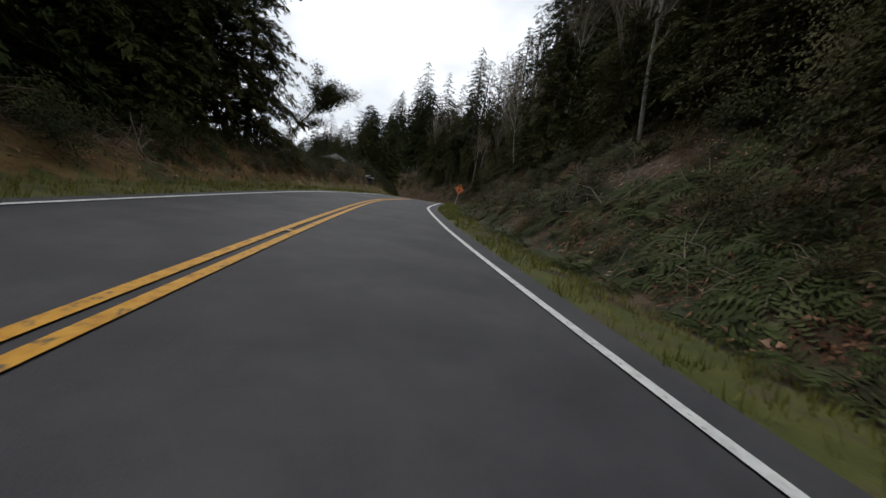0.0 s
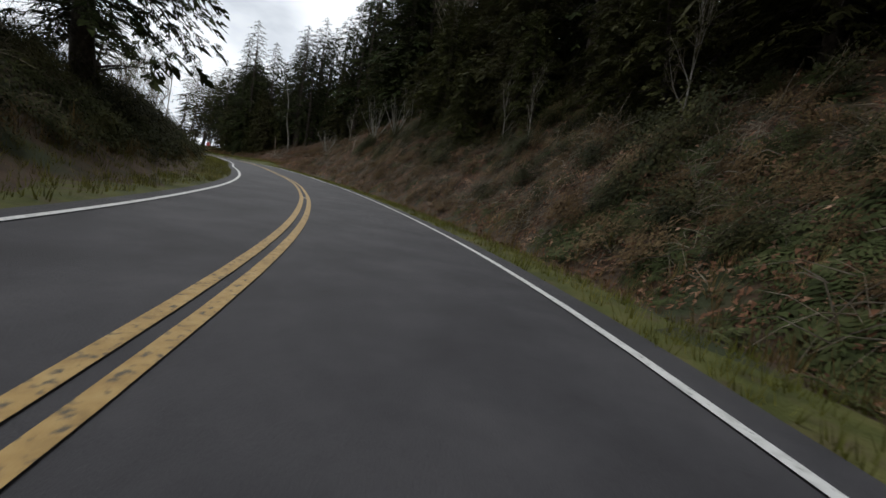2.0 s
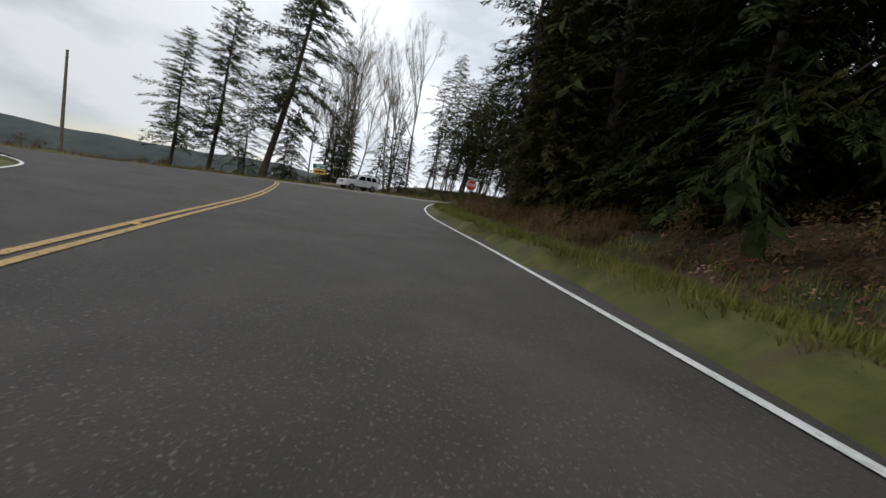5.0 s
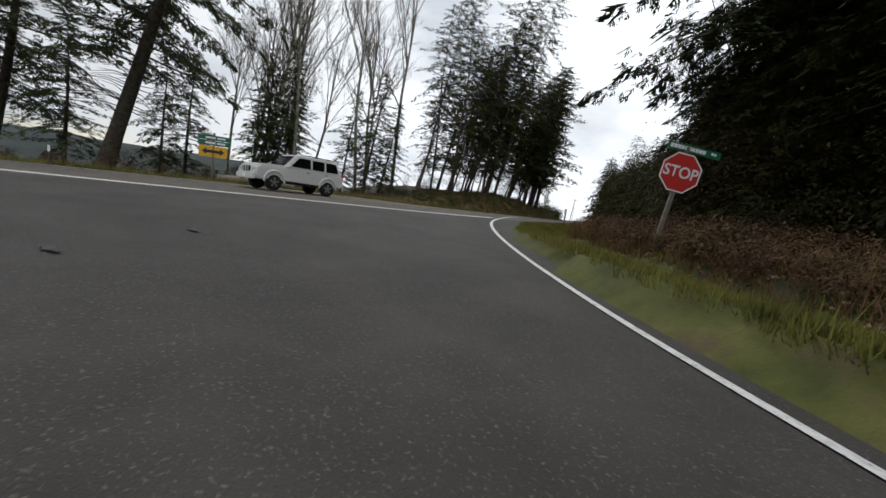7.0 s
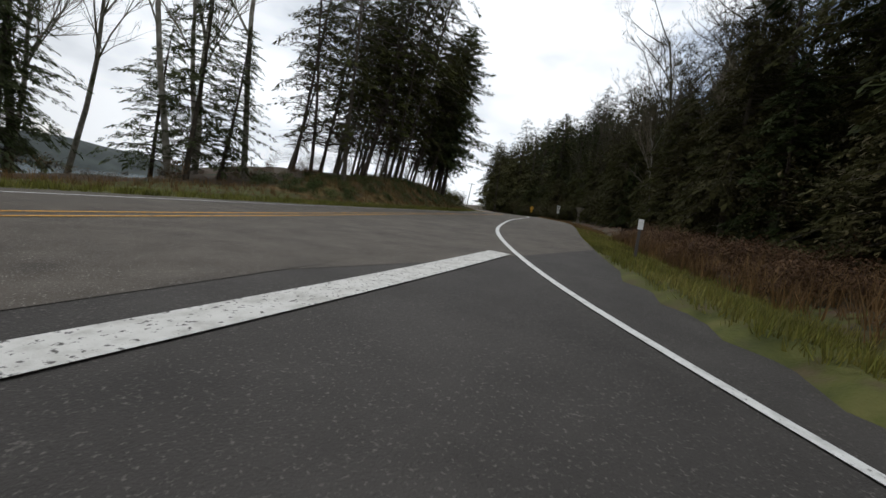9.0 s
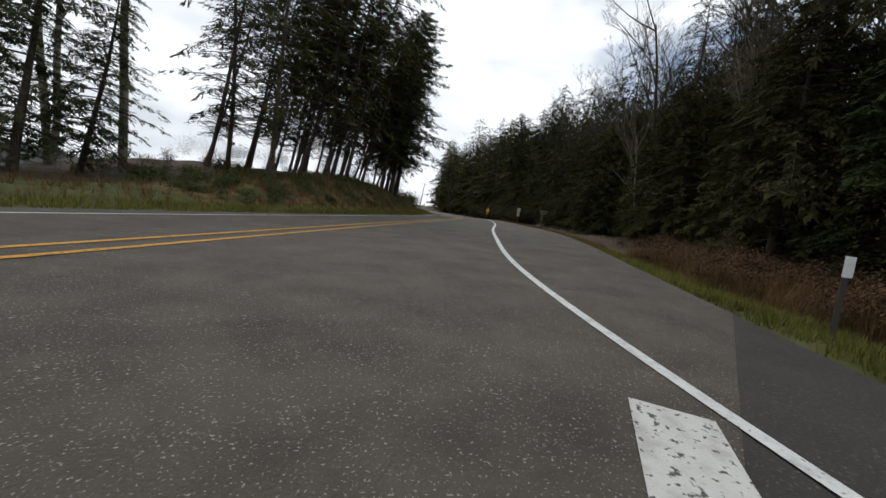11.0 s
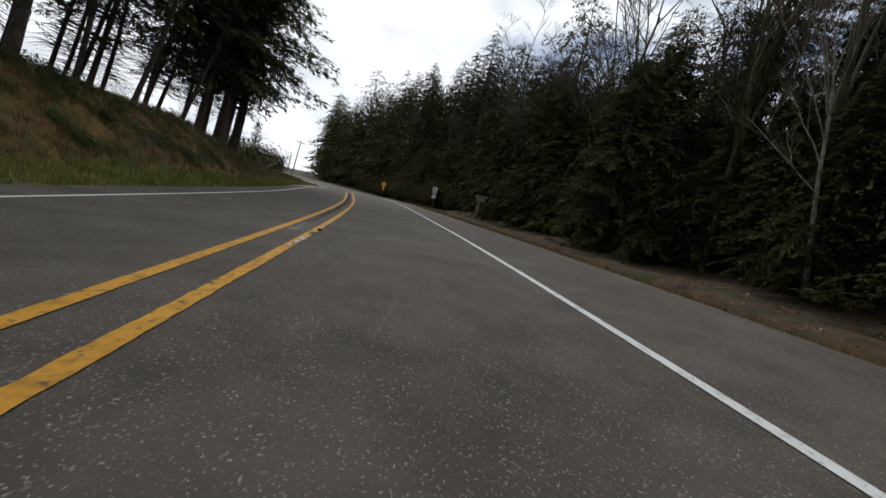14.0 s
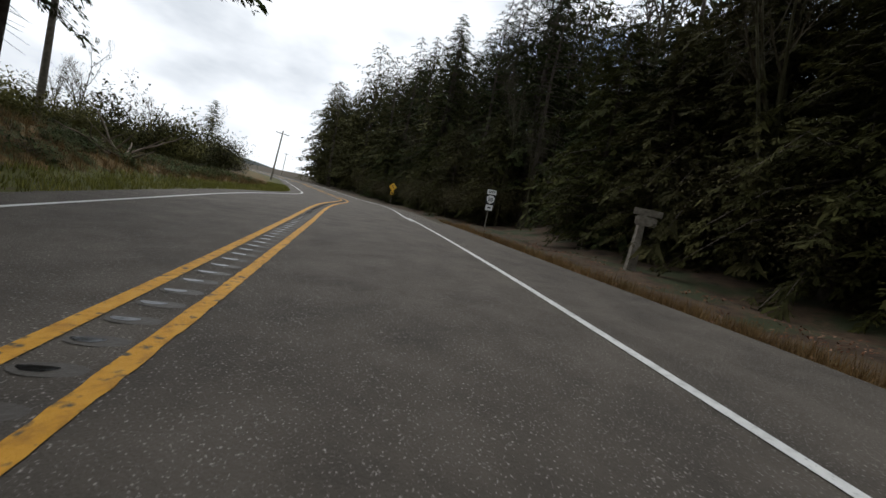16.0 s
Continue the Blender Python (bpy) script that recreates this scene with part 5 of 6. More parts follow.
scatter(219, 12, along(right_edge, -140, -40, 6.5, 11), saplings, (0.5, 0.9), 2.0)


# ---- signs, posts and poles ----
def box(bm, sx, sy, sz, at=(0, 0, 0), bevel=0.0):
    r = bmesh.ops.create_cube(bm, size=1.0, matrix=Matrix.Translation(at) @ Matrix.Diagonal((sx, sy, sz, 1)))
    if bevel:
        edges = {e for v in r["verts"] for e in v.link_edges}
        bmesh.ops.bevel(bm, geom=list(edges), offset=bevel, segments=2, affect="EDGES")
    return bm


def plate(corners, depth):
    """A flat sign blank in the xz plane, facing -y, with rounded corners left to its outline."""
    bm = bmesh.new()
    f = bm.faces.new([bm.verts.new((x, 0, z)) for x, z in corners])
    r = bmesh.ops.extrude_face_region(bm, geom=[f])
    bmesh.ops.translate(bm, verts=[v for v in r["geom"] if isinstance(v, bmesh.types.BMVert)], vec=(0, depth, 0))
    bmesh.ops.recalc_face_normals(bm, faces=bm.faces)
    return bm


def ngon(n, r, turn=0.0):
    return [(r * math.cos(2 * math.pi * k / n + turn), r * math.sin(2 * math.pi * k / n + turn)) for k in range(n)]


def rect(w, h, r=0.03):
    out = []
    for cx, cz, a0 in ((w / 2 - r, h / 2 - r, 0), (-w / 2 + r, h / 2 - r, 90), (-w / 2 + r, -h / 2 + r, 180), (w / 2 - r, -h / 2 + r, 270)):
        out += [(cx + r * math.cos(radians(a0 + k * 30)), cz + r * math.sin(radians(a0 + k * 30))) for k in range(4)]
    return out


def moved(ob, x, y, z):
    ob.location = (x, y, z)
    return ob


def letters(text, size, mat, parent, at, name="lettering", stretch=1.0):
    cu = bpy.data.curves.new(name, "FONT")
    cu.body, cu.size, cu.extrude, cu.offset = text, size, 0.003, size * 0.018
    cu.align_x, cu.align_y = "CENTER", "CENTER"
    tmp = bpy.data.objects.new(name, cu)
    me = bpy.data.meshes.new_from_object(tmp)
    bpy.data.objects.remove(tmp)
    me.materials.append(mat)
    ob = new(name, me)
    ob.parent = parent
    ob.matrix_basis = pose(*at, 90, 0, 0) @ Matrix.Diagonal((stretch, 1, 1, 1))
    return ob


def post(parent, height, w, mat, name="post", y=0.05):
    bm = box(bmesh.new(), w, w, height + 0.5, (0, y, (height - 0.5) / 2), 0.006)
    return part(name, bm, mat, parent)


def ring_of(outer, inner, depth):
    """A flat border between two outlines with the same count."""
    bm = bmesh.new()
    a = [bm.verts.new((x, 0, z)) for x, z in outer]
    b = [bm.verts.new((x, 0, z)) for x, z in inner]
    c = [bm.verts.new((x, depth, z)) for x, z in outer]
    d = [bm.verts.new((x, depth, z)) for x, z in inner]
    n = len(a)
    for i in range(n):
        j = (i + 1) % n
        for q in ((a[i], a[j], b[j], b[i]), (c[j], c[i], d[i], d[j]), (a[j], a[i], c[i], c[j]), (b[i], b[j], d[j], d[i])):
            bm.faces.new(q)
    bmesh.ops.recalc_face_normals(bm, faces=bm.faces)
    return bm


def bars(parent, widths, height, gap, mat, at, name="bar"):
    """Plain bars in a row, in place of writing."""
    x = at[0] - (sum(widths) + gap * (len(widths) - 1)) / 2
    for w in widths:
        part(name, box(bmesh.new(), w, 0.004, height, (x + w / 2, at[1], at[2])), mat, parent)
        x += w + gap


def stop_sign():
    root = new("stop_sign")
    post(root, 2.65, 0.09, WOOD_POST)
    z, turn = 2.05, math.pi / 8
    moved(part("panel", plate(ngon(8, 0.49, turn), 0.004), RED, root, "red octagonal panel"), 0, 0, z)
    moved(part("border", ring_of(ngon(8, 0.485, turn), ngon(8, 0.452, turn), 0.003), SIGN_WHITE, root, "white border"), 0, -0.004, z)
    letters("STOP", 0.36, SIGN_WHITE, root, (0, -0.006, z), stretch=0.92)
    blade = moved(part("street_name_blade", plate(rect(1.22, 0.17, 0.015), 0.012), SIGN_GREEN, root, "green street name blade"), 0.14, 0.02, 2.62)
    bars(blade, [0.07] * 10, 0.085, 0.012, SIGN_WHITE, (-0.14, -0.003, 0))
    bars(blade, [0.05] * 2, 0.055, 0.012, SIGN_WHITE, (0.45, -0.003, 0.01))
    return tagged(root, "red stop sign on a weathered square post", "sign")


def double_arrow():
    return [(-0.58, 0), (-0.34, 0.19), (-0.34, 0.075), (0.34, 0.075), (0.34, 0.19), (0.58, 0), (0.34, -0.19), (0.34, -0.075), (-0.34, -0.075), (-0.34, -0.19)]


def direction_sign():
    root = new("direction_sign")
    post(root, 2.9, 0.10, WOOD_POST)
    moved(part("arrow_panel", plate(rect(1.45, 0.62), 0.005), SIGN_YELLOW, root, "yellow panel"), 0, 0, 1.85)
    moved(part("arrow", plate(double_arrow(), 0.003), BLACK, root, "black double-headed arrow"), 0, -0.005, 1.85)
    for z, dx in ((2.62, 0.04), (2.33, 0.04)):
        g = moved(part("guide_panel", plate(rect(1.68, 0.27, 0.02), 0.006), SIGN_GREEN, root, "green guide panel"), dx, 0, z)
        bars(g, [0.5, 0.42], 0.10, 0.08, SIGN_WHITE, (0.05, -0.003, 0))
    return tagged(root, "yellow double-arrow sign under green guide panels", "sign")


def stop_ahead_sign():
    root = new("stop_ahead_sign")
    post(root, 2.2, 0.07, STEEL)
    z = 2.0
    moved(part("panel", plate(ngon(4, 0.60, 0), 0.004), SIGN_ORANGE, root, "orange diamond panel"), 0, 0, z)
    moved(part("border", ring_of(ngon(4, 0.575, 0), ngon(4, 0.545, 0), 0.003), BLACK, root, "thin black border"), 0, -0.004, z)
    moved(part("octagon_rim", plate(ngon(8, 0.225, math.pi / 8), 0.003), SIGN_WHITE, root), 0, -0.004, z - 0.12)
    moved(part("octagon", plate(ngon(8, 0.205, math.pi / 8), 0.003), RED, root, "red octagon symbol"), 0, -0.008, z - 0.12)
    moved(part("arrow", plate([(0, 0.42), (-0.14, 0.27), (-0.055, 0.27), (-0.055, 0.16), (0.055, 0.16), (0.055, 0.27), (0.14, 0.27)], 0.003), BLACK, root, "black arrow symbol"), 0, -0.004, z)
    return tagged(root, "orange stop-ahead diamond on a leaning steel post", "sign")


def route_sign():
    root = new("route_sign")
    post(root, 2.75, 0.06, WOOD_POST)
    top = moved(part("direction_plate", plate(rect(0.6, 0.3), 0.004), SIGN_WHITE, root, "white direction plate"), 0, 0, 2.62)
    letters("EAST", 0.19, BLACK, root, (0, -0.005, 2.62))
    mid = moved(part("number_plate", plate(rect(0.6, 0.6), 0.004), BLACK, root, "black square plate"), 0, 0, 2.14)
    moved(part("shield", plate([(0, 0.27), (0.14, 0.25), (0.26, 0.14), (0.23, -0.1), (0.12, -0.22), (0, -0.27), (-0.12, -0.22), (-0.23, -0.1), (-0.26, 0.14), (-0.14, 0.25)], 0.003), SIGN_WHITE, root, "white route shield"), 0, -0.004, 2.14)
    letters("20", 0.32, BLACK, root, (0, -0.009, 2.13))
    low = moved(part("lower_plate", plate(rect(0.46, 0.36), 0.004), SIGN_WHITE, root, "white lower plate"), 0, 0, 1.62)
    bars(low, [0.22], 0.09, 0.02, BLACK, (0, -0.003, 0))
    return tagged(root, "white route marker assembly on a thin post", "sign")


def board_sign():
    root = new("board_sign")
    bm = bmesh.new()
    r = bmesh.ops.create_cube(bm, size=1.0, matrix=Matrix.Translation((0, 0, 0.8)) @ Matrix.Diagonal((0.2, 0.16, 2.6, 1)))
    for v in bm.verts:
        if v.co.z < 0.5:
            v.co.x *= 2.1
            v.co.y *= 1.5
    bmesh.ops.bevel(bm, geom=list(bm.edges), offset=0.015, segments=2, affect="EDGES")
    part("post", bm, WOOD_POST, root, "tapering wooden post")
    part("top_board", box(bmesh.new(), 1.15, 0.05, 0.24, (0.12, -0.1, 2.18), 0.02), WOOD_POST, root, "weathered top board")
    part("lower_board", box(bmesh.new(), 0.85, 0.05, 0.34, (0.10, -0.1, 1.86), 0.05), WOOD_POST, root, "weathered lower board")
    return tagged(root, "weathered wooden board sign at the forest edge", "sign")


def curve_sign():
    root = new("warning_sign")
    post(root, 2.5, 0.07, WOOD_POST)
    moved(part("panel", plate(ngon(4, 0.66, 0), 0.004), SIGN_YELLOW, root, "yellow diamond panel"), 0, 0, 2.75)
    moved(part("arrow", plate([(0.02, -0.3), (0.1, -0.3), (0.1, 0.0), (0.0, 0.16), (0.06, 0.2), (-0.14, 0.32), (-0.16, 0.08), (-0.1, 0.11), (0.02, -0.04)], 0.003), BLACK, root, "black curve arrow"), 0, -0.004, 2.75)
    low = moved(part("speed_plate", plate(rect(0.55, 0.5), 0.004), SIGN_YELLOW, root, "yellow speed plate"), 0, 0, 1.85)
    bars(low, [0.14, 0.14], 0.24, 0.05, BLACK, (0, -0.003, 0))
    return tagged(root, "yellow curve warning diamond with a small plate", "sign")


def marker_post(tall=1.0):
    root = new("marker_post")
    part("stake", box(bmesh.new(), 0.07, 0.03, tall + 0.3, (0, 0, (tall - 0.3) / 2), 0.005), plain("marker_brown", (0.06, 0.05, 0.045)), root)
    part("reflector_panel", box(bmesh.new(), 0.13, 0.012, 0.26, (0, -0.022, tall - 0.14), 0.004), SIGN_WHITE, root, "white reflector panel")
    return tagged(root, "slim marker post with a white reflector", "post")


def utility_pole(tall, arms=1):
    root = new("utility_pole")
    v, f = [], []
    tube([(0, 0, z) for z in np.linspace(-0.8, tall, 6)], np.linspace(0.17, 0.10, 6), 10, v, f)
    mesh_part("shaft", v, f, WOOD_POST, root, smooth=True)
    for k in range(arms):
        part("crossarm", box(bmesh.new(), 2.2, 0.1, 0.12, (0, 0.14, tall - 0.5 - 0.9 * k), 0.01), WOOD_POST, root)
        for x in (-0.95, -0.4, 0.4, 0.95):
            bm = bmesh.new()
            bmesh.ops.create_cone(bm, cap_ends=True, segments=8, radius1=0.05, radius2=0.03, depth=0.14, matrix=Matrix.Translation((x, 0.14, tall - 0.37 - 0.9 * k)))
            part("insulator", bm, STEEL, root)
    return tagged(root, "wooden utility pole with a crossarm", "pole")


def street_lamp(tall):
    root = new("street_lamp")
    v, f = [], []
    tube([(0, 0, -0.4), (0, 0, tall * 0.5), (0, 0, tall)], [0.09, 0.075, 0.05], 10, v, f)
    mesh_part("mast", v, f, STEEL, root, smooth=True)
    v, f = [], []
    tube([(0, 0, tall - 0.1), (0.7, 0, tall + 0.25), (1.4, 0, tall + 0.3)], [0.04, 0.035, 0.03], 6, v, f)
    mesh_part("arm", v, f, STEEL, root, smooth=True)
    part("lamp_head", box(bmesh.new(), 0.6, 0.24, 0.13, (1.65, 0, tall + 0.28), 0.04), STEEL, root)
    return tagged(root, "thin grey street lamp mast with one arm", "lamp")


def place_sign(ob, x, y, face, lean=0.0, side_lean=0.0, drop=0.0):
    """face: the heading, left of north, towards which a reader looks."""
    ob.matrix_basis = pose(x, y, gz(x, y) - drop, 0, 0, face) @ pose(0, 0, 0, lean, side_lean, 0)
    return ob


place_sign(stop_sign(), 4.9, 15.35, -12, 0, 8, 0.17)
place_sign(direction_sign(), -11.8, 31.3, 12, 0, 0, 0.25)
ahead = place_sign(stop_ahead_sign(), -19.9, -118.37, -35, 0, 9, 0.05)
ahead.matrix_basis = ahead.matrix_basis @ Matrix.Diagonal((0.85, 0.85, 0.95, 1))
place_sign(route_sign(), 47.6, 76.8, -40)
place_sign(board_sign(), 42.4, 66.2, -42)
warning = place_sign(curve_sign(), 63.5, 105.5, -38)
warning.matrix_basis = warning.matrix_basis @ Matrix.Diagonal((0.85, 0.85, 0.95, 1))
place_sign(marker_post(1.05), 8.5, 28.2, -35)
place_sign(marker_post(0.95), 12.2, 10.5, -20)
place_sign(marker_post(0.8), -15.0, 24.6, -20)
place_sign(utility_pole(8.6), 57.0, 130.0, -30, 0, 6)
place_sign(utility_pole(9), 98.6, 215.5, -30, 0, 5)
place_sign(utility_pole(9.5, 0), -33.6, 21.5, -20, 0, 4)
place_sign(utility_pole(11), 27.7, 89.4, -30, 0, 4)
place_sign(street_lamp(4.6), -23.1, -14.9, 60, 0, 3, 0.9)
bollard = new("bollard")
bm = bmesh.new()
bmesh.ops.create_cone(bm, cap_ends=True, segments=14, radius1=0.09, radius2=0.085, depth=1.2, matrix=Matrix.Translation((0, 0, 0.4)))
part("shaft", bm, plain("bollard_blue", (0.02, 0.05, 0.10)), bollard)
bm = bmesh.new()
bmesh.ops.create_uvsphere(bm, u_segments=14, v_segments=8, radius=0.088, matrix=Matrix.Translation((0, 0, 1.0)))
part("cap", bm, BLACK, bollard)
tagged(bollard, "dark blue bollard beside the turnout", "bollard")
place_sign(bollard, -8.9, -13.8, 0)


# ---- road furniture ----
def raised_marker(yellow):
    root = new("road_marker")
    bm = bmesh.new()
    bmesh.ops.create_cube(bm, size=1.0, matrix=Matrix.Diagonal((0.11, 0.10, 0.022, 1)))
    for v in bm.verts:
        if v.co.z > 0:
            v.co.y *= 0.45
            v.co.x *= 0.85
    part("body", bm, yellow, root)
    for s in (-1, 1):
        part("lens", box(bmesh.new(), 0.08, 0.004, 0.012, (0, s * 0.04, 0.002)), SIGN_WHITE, root)
    return tagged(root, "small yellow raised marker on the centre line", "road marker", "raised road markers")


marker = kind_of(raised_marker(plain("marker_yellow", (0.62, 0.36, 0.04))))
run = np.concatenate([[0], np.cumsum(np.linalg.norm(np.diff(COUNTY_MID, axis=0), axis=1))])
start = float(np.interp(-126.0, COUNTY_MID[:, 1], run))
for k in range(-3, 13):
    s = start + 12.2 * k
    x, y = float(np.interp(s, run, COUNTY_MID[:, 0])), float(np.interp(s, run, COUNTY_MID[:, 1]))
    x2, y2 = float(np.interp(s + 0.5, run, COUNTY_MID[:, 0])), float(np.interp(s + 0.5, run, COUNTY_MID[:, 1]))
    copy_thing(marker, pose(x, y, float(road_z(np.array([x]), np.array([y]))[0]) + 0.026, 0, 0, math.degrees(math.atan2(-(x2 - x), y2 - y))))

GROOVE = material("worn_groove", [(0.045, 0.039, 0.032), (0.066, 0.058, 0.048)], scale=8, rough=0.6, spec=0.4, bump=0.4, bump_scale=30)
hrun = np.concatenate([[0], np.cumsum(np.linalg.norm(np.diff(hm, axis=0), axis=1))])
h0, h1 = float(np.interp(51.0, hm[:, 1], hrun)), float(np.interp(120.0, hm[:, 1], hrun))
road_hwy = bpy.data.objects["road_highway"]
gm = bpy.data.meshes.new("rumble_groove")
WET = material("standing_water", [(0.010, 0.010, 0.010), (0.018, 0.017, 0.016)], scale=9, rough=0.06, spec=0.7, bump=0.15, bump_scale=12)
gv, gf, gs = [], [], []
for ring, dz in ((1.0, 0.0), (0.62, 0.0006)):
    for k in range(14):
        a = 2 * math.pi * k / 14
        gv.append((0.17 * ring * math.cos(a), 0.075 * ring * math.sin(a), dz))
for k in range(14):
    gf.append((k, (k + 1) % 14, 14 + (k + 1) % 14, 14 + k))
gf.append(tuple(range(14, 28)))
first = len(gv)
for k in range(12):
    a = 2 * math.pi * k / 12
    gv.append((-0.055 + 0.085 * math.cos(a) * (1 + 0.25 * math.sin(3 * a)), 0.038 * math.sin(a) * (1 + 0.2 * math.cos(2 * a)), 0.003))
gf.append(tuple(range(first, first + 12)))
gm.from_pydata(gv, [], gf)
gm.materials.append(GROOVE)
gm.materials.append(WET)
gm.polygons[len(gf) - 1].material_index = 1
count = int((h1 - h0) / 0.36)
for k in range(count):
    s = h0 + 0.36 * k
    x, y = float(np.interp(s, hrun, hm[:, 0])), float(np.interp(s, hrun, hm[:, 1]))
    x2, y2 = float(np.interp(s + 0.5, hrun, hm[:, 0])), float(np.interp(s + 0.5, hrun, hm[:, 1]))
    g = new("rumble_groove", gm)
    g.parent = road_hwy
    z = float(road_z(np.array([x]), np.array([y]))[0]) + 0.010
    g.matrix_basis = pose(x, y, z + 0.004, 0, 0, math.degrees(math.atan2(-(x2 - x), y2 - y)))


def wet_patch(seed, x, y, long, wide):
    """Broken asphalt with rain standing in it, between the centre lines."""
    rnd = wild(seed)
    z = float(road_z(np.array([x]), np.array([y]))[0]) + 0.0235
    v, f = [(0, 0, 0)], []
    for k in range(18):
        a = 2 * math.pi * k / 18
        r = rnd.uniform(0.55, 1.15)
        v.append((wide * r * math.cos(a), long * r * math.sin(a), 0))
    f = [(0, 1 + k, 1 + (k + 1) % 18) for k in range(18)]
    ob = mesh_part("puddle", v, f, WET)
    ob.matrix_basis = pose(x, y, z, 0, 0, -40)
    return tagged(ob, "dark shining puddle in broken asphalt between the centre lines", "puddle", kind="structure")


for i, (x, y, l, w) in enumerate(((15.85, 49.5, 0.10, 0.03), (16.1, 49.78, 0.13, 0.05), (16.36, 50.06, 0.15, 0.06), (16.84, 50.64, 0.24, 0.06), (17.26, 51.1, 0.2, 0.06))):
    wet_patch(i, x, y, l, w)
for i, (x, y) in enumerate(((-4.3, 10.7), (-4.0, 12.6))):
    flat = wet_patch(20 + i, x, y, 0.06, 0.2)
    flat.name = "rubber_scrap"
    flat.data.materials[0] = BLACK
    tagged(flat, "flat scrap of black rubber on the asphalt", "debris", kind="structure")


# ---- white car on the highway ----
def car():
    white, glass = plain("car_white", (0.70, 0.70, 0.67), rough=0.25, spec=0.5), plain("car_glass", (0.012, 0.014, 0.016), rough=0.08, spec=0.6)
    rubber, alloy = plain("tyre_rubber", (0.018, 0.018, 0.018), rough=0.85), plain("wheel_alloy", (0.42, 0.42, 0.42), rough=0.35, metal=0.7)
    root = new("car")

    def hull(outline, half, mat, name, bevel, label="", taper=0.0, z0=1.1):
        """A side outline (y ahead, z up) swept across the car, narrowing above z0."""
        bm = bmesh.new()
        rows = []
        for x in (-half, half):
            rows.append([bm.verts.new((x * (1 - taper * max(0, z - z0)), y, z)) for y, z in outline])
        n = len(outline)
        for i in range(n):
            bm.faces.new((rows[0][i], rows[0][(i + 1) % n], rows[1][(i + 1) % n], rows[1][i]))
        bm.faces.new(rows[0][::-1])
        bm.faces.new(rows[1])
        bmesh.ops.recalc_face_normals(bm, faces=bm.faces)
        if bevel:
            bmesh.ops.bevel(bm, geom=list(bm.edges), offset=bevel, segments=2, affect="EDGES")
        return part(name, bm, mat, root, label)

    hull([(-2.2, 0.45), (-2.27, 0.7), (-2.24, 1.12), (2.05, 1.08), (2.2, 0.98), (2.26, 0.7), (2.2, 0.45)], 0.92, white, "body", 0.06, "white painted body")
    hull([(-2.16, 1.08), (-2.02, 1.72), (-1.7, 1.80), (0.25, 1.79), (0.95, 1.10)], 0.86, white, "cabin", 0.05, "white cabin", taper=0.22)
    hull([(0.9, 1.05), (1.9, 1.0), (2.1, 1.06), (2.0, 1.14), (0.95, 1.20)], 0.84, white, "bonnet", 0.03)
    for sx in (-1, 1):
        for name, ys in (("front_window", (0.62, 0.16, -0.42, -0.42)), ("rear_window", (-0.52, -0.52, -1.18, -1.18)), ("quarter_window", (-1.28, -1.28, -1.86, -2.0))):
            bm = bmesh.new()
            q = [(ys[0], 1.20), (ys[1], 1.66), (ys[2], 1.66), (ys[3], 1.20)]
            bm.faces.new([bm.verts.new((sx * (0.868 * (1 - 0.22 * (z - 1.1)) + 0.004), y, z)) for y, z in q])
            bmesh.ops.solidify(bm, geom=bm.faces[:], thickness=0.01)
            part(name, bm, glass, root, "dark side window")
        for y in (1.38, -1.38):
            flare = bmesh.new()
            vv, ff = [], []
            tube([(sx * 0.93, y + 0.47 * math.cos(radians(a)), 0.42 + 0.47 * math.sin(radians(a))) for a in range(-5, 186, 19)], [0.05] * 11, 6, vv, ff)
            flare.free()
            mesh_part("fender_flare", vv, ff, white, root, smooth=True)
            bm = bmesh.new()
            bmesh.ops.create_cone(bm, cap_ends=True, segments=28, radius1=0.37, radius2=0.37, depth=0.24, matrix=Matrix.Translation((sx * 0.82, y, 0.37)) @ pose(0, 0, 0, 0, 90, 0))
            bmesh.ops.bevel(bm, geom=[e for e in bm.edges if len(e.link_faces) == 2 and e.calc_face_angle() > 1], offset=0.04, segments=2, affect="EDGES")
            wheel = part("wheel", bm, rubber, root, "black tyre with an alloy rim")
            bm = bmesh.new()
            bmesh.ops.create_cone(bm, cap_ends=True, segments=24, radius1=0.235, radius2=0.21, depth=0.02, matrix=Matrix.Translation((sx * 0.945, y, 0.37)) @ pose(0, 0, 0, 0, 90, 0))
            # near-black disc: the shade between the spokes is put into its colour
            part("rim", bm, plain("rim_shadow", (0.03, 0.03, 0.03)), wheel)
            for k in range(5):
                bm = box(bmesh.new(), 0.02, 0.07, 0.21, (0, 0, 0.11), 0.008)
                sp = part("spoke", bm, alloy, wheel)
                sp.matrix_basis = pose(sx * 0.957, y, 0.37, k * 72, 0, 0)
        part("headlight", box(bmesh.new(), 0.26, 0.08, 0.17, (sx * 0.66, 2.22, 0.86), 0.03), plain("headlight_lens", (0.55, 0.56, 0.57), rough=0.15), root, "clear round headlight")
        part("tail_light", box(bmesh.new(), 0.08, 0.06, 0.36, (sx * 0.86, -2.24, 1.05), 0.02), RED, root, "red tail light")
        part("mirror", box(bmesh.new(), 0.2, 0.12, 0.16, (sx * 0.98, 0.72, 1.22), 0.03), white, root)
        for y in (0.0, -1.0):
            part("door_handle", box(bmesh.new(), 0.03, 0.16, 0.035, (sx * 0.935, y - 0.25, 1.02), 0.008), BLACK, root, "dark door handle")
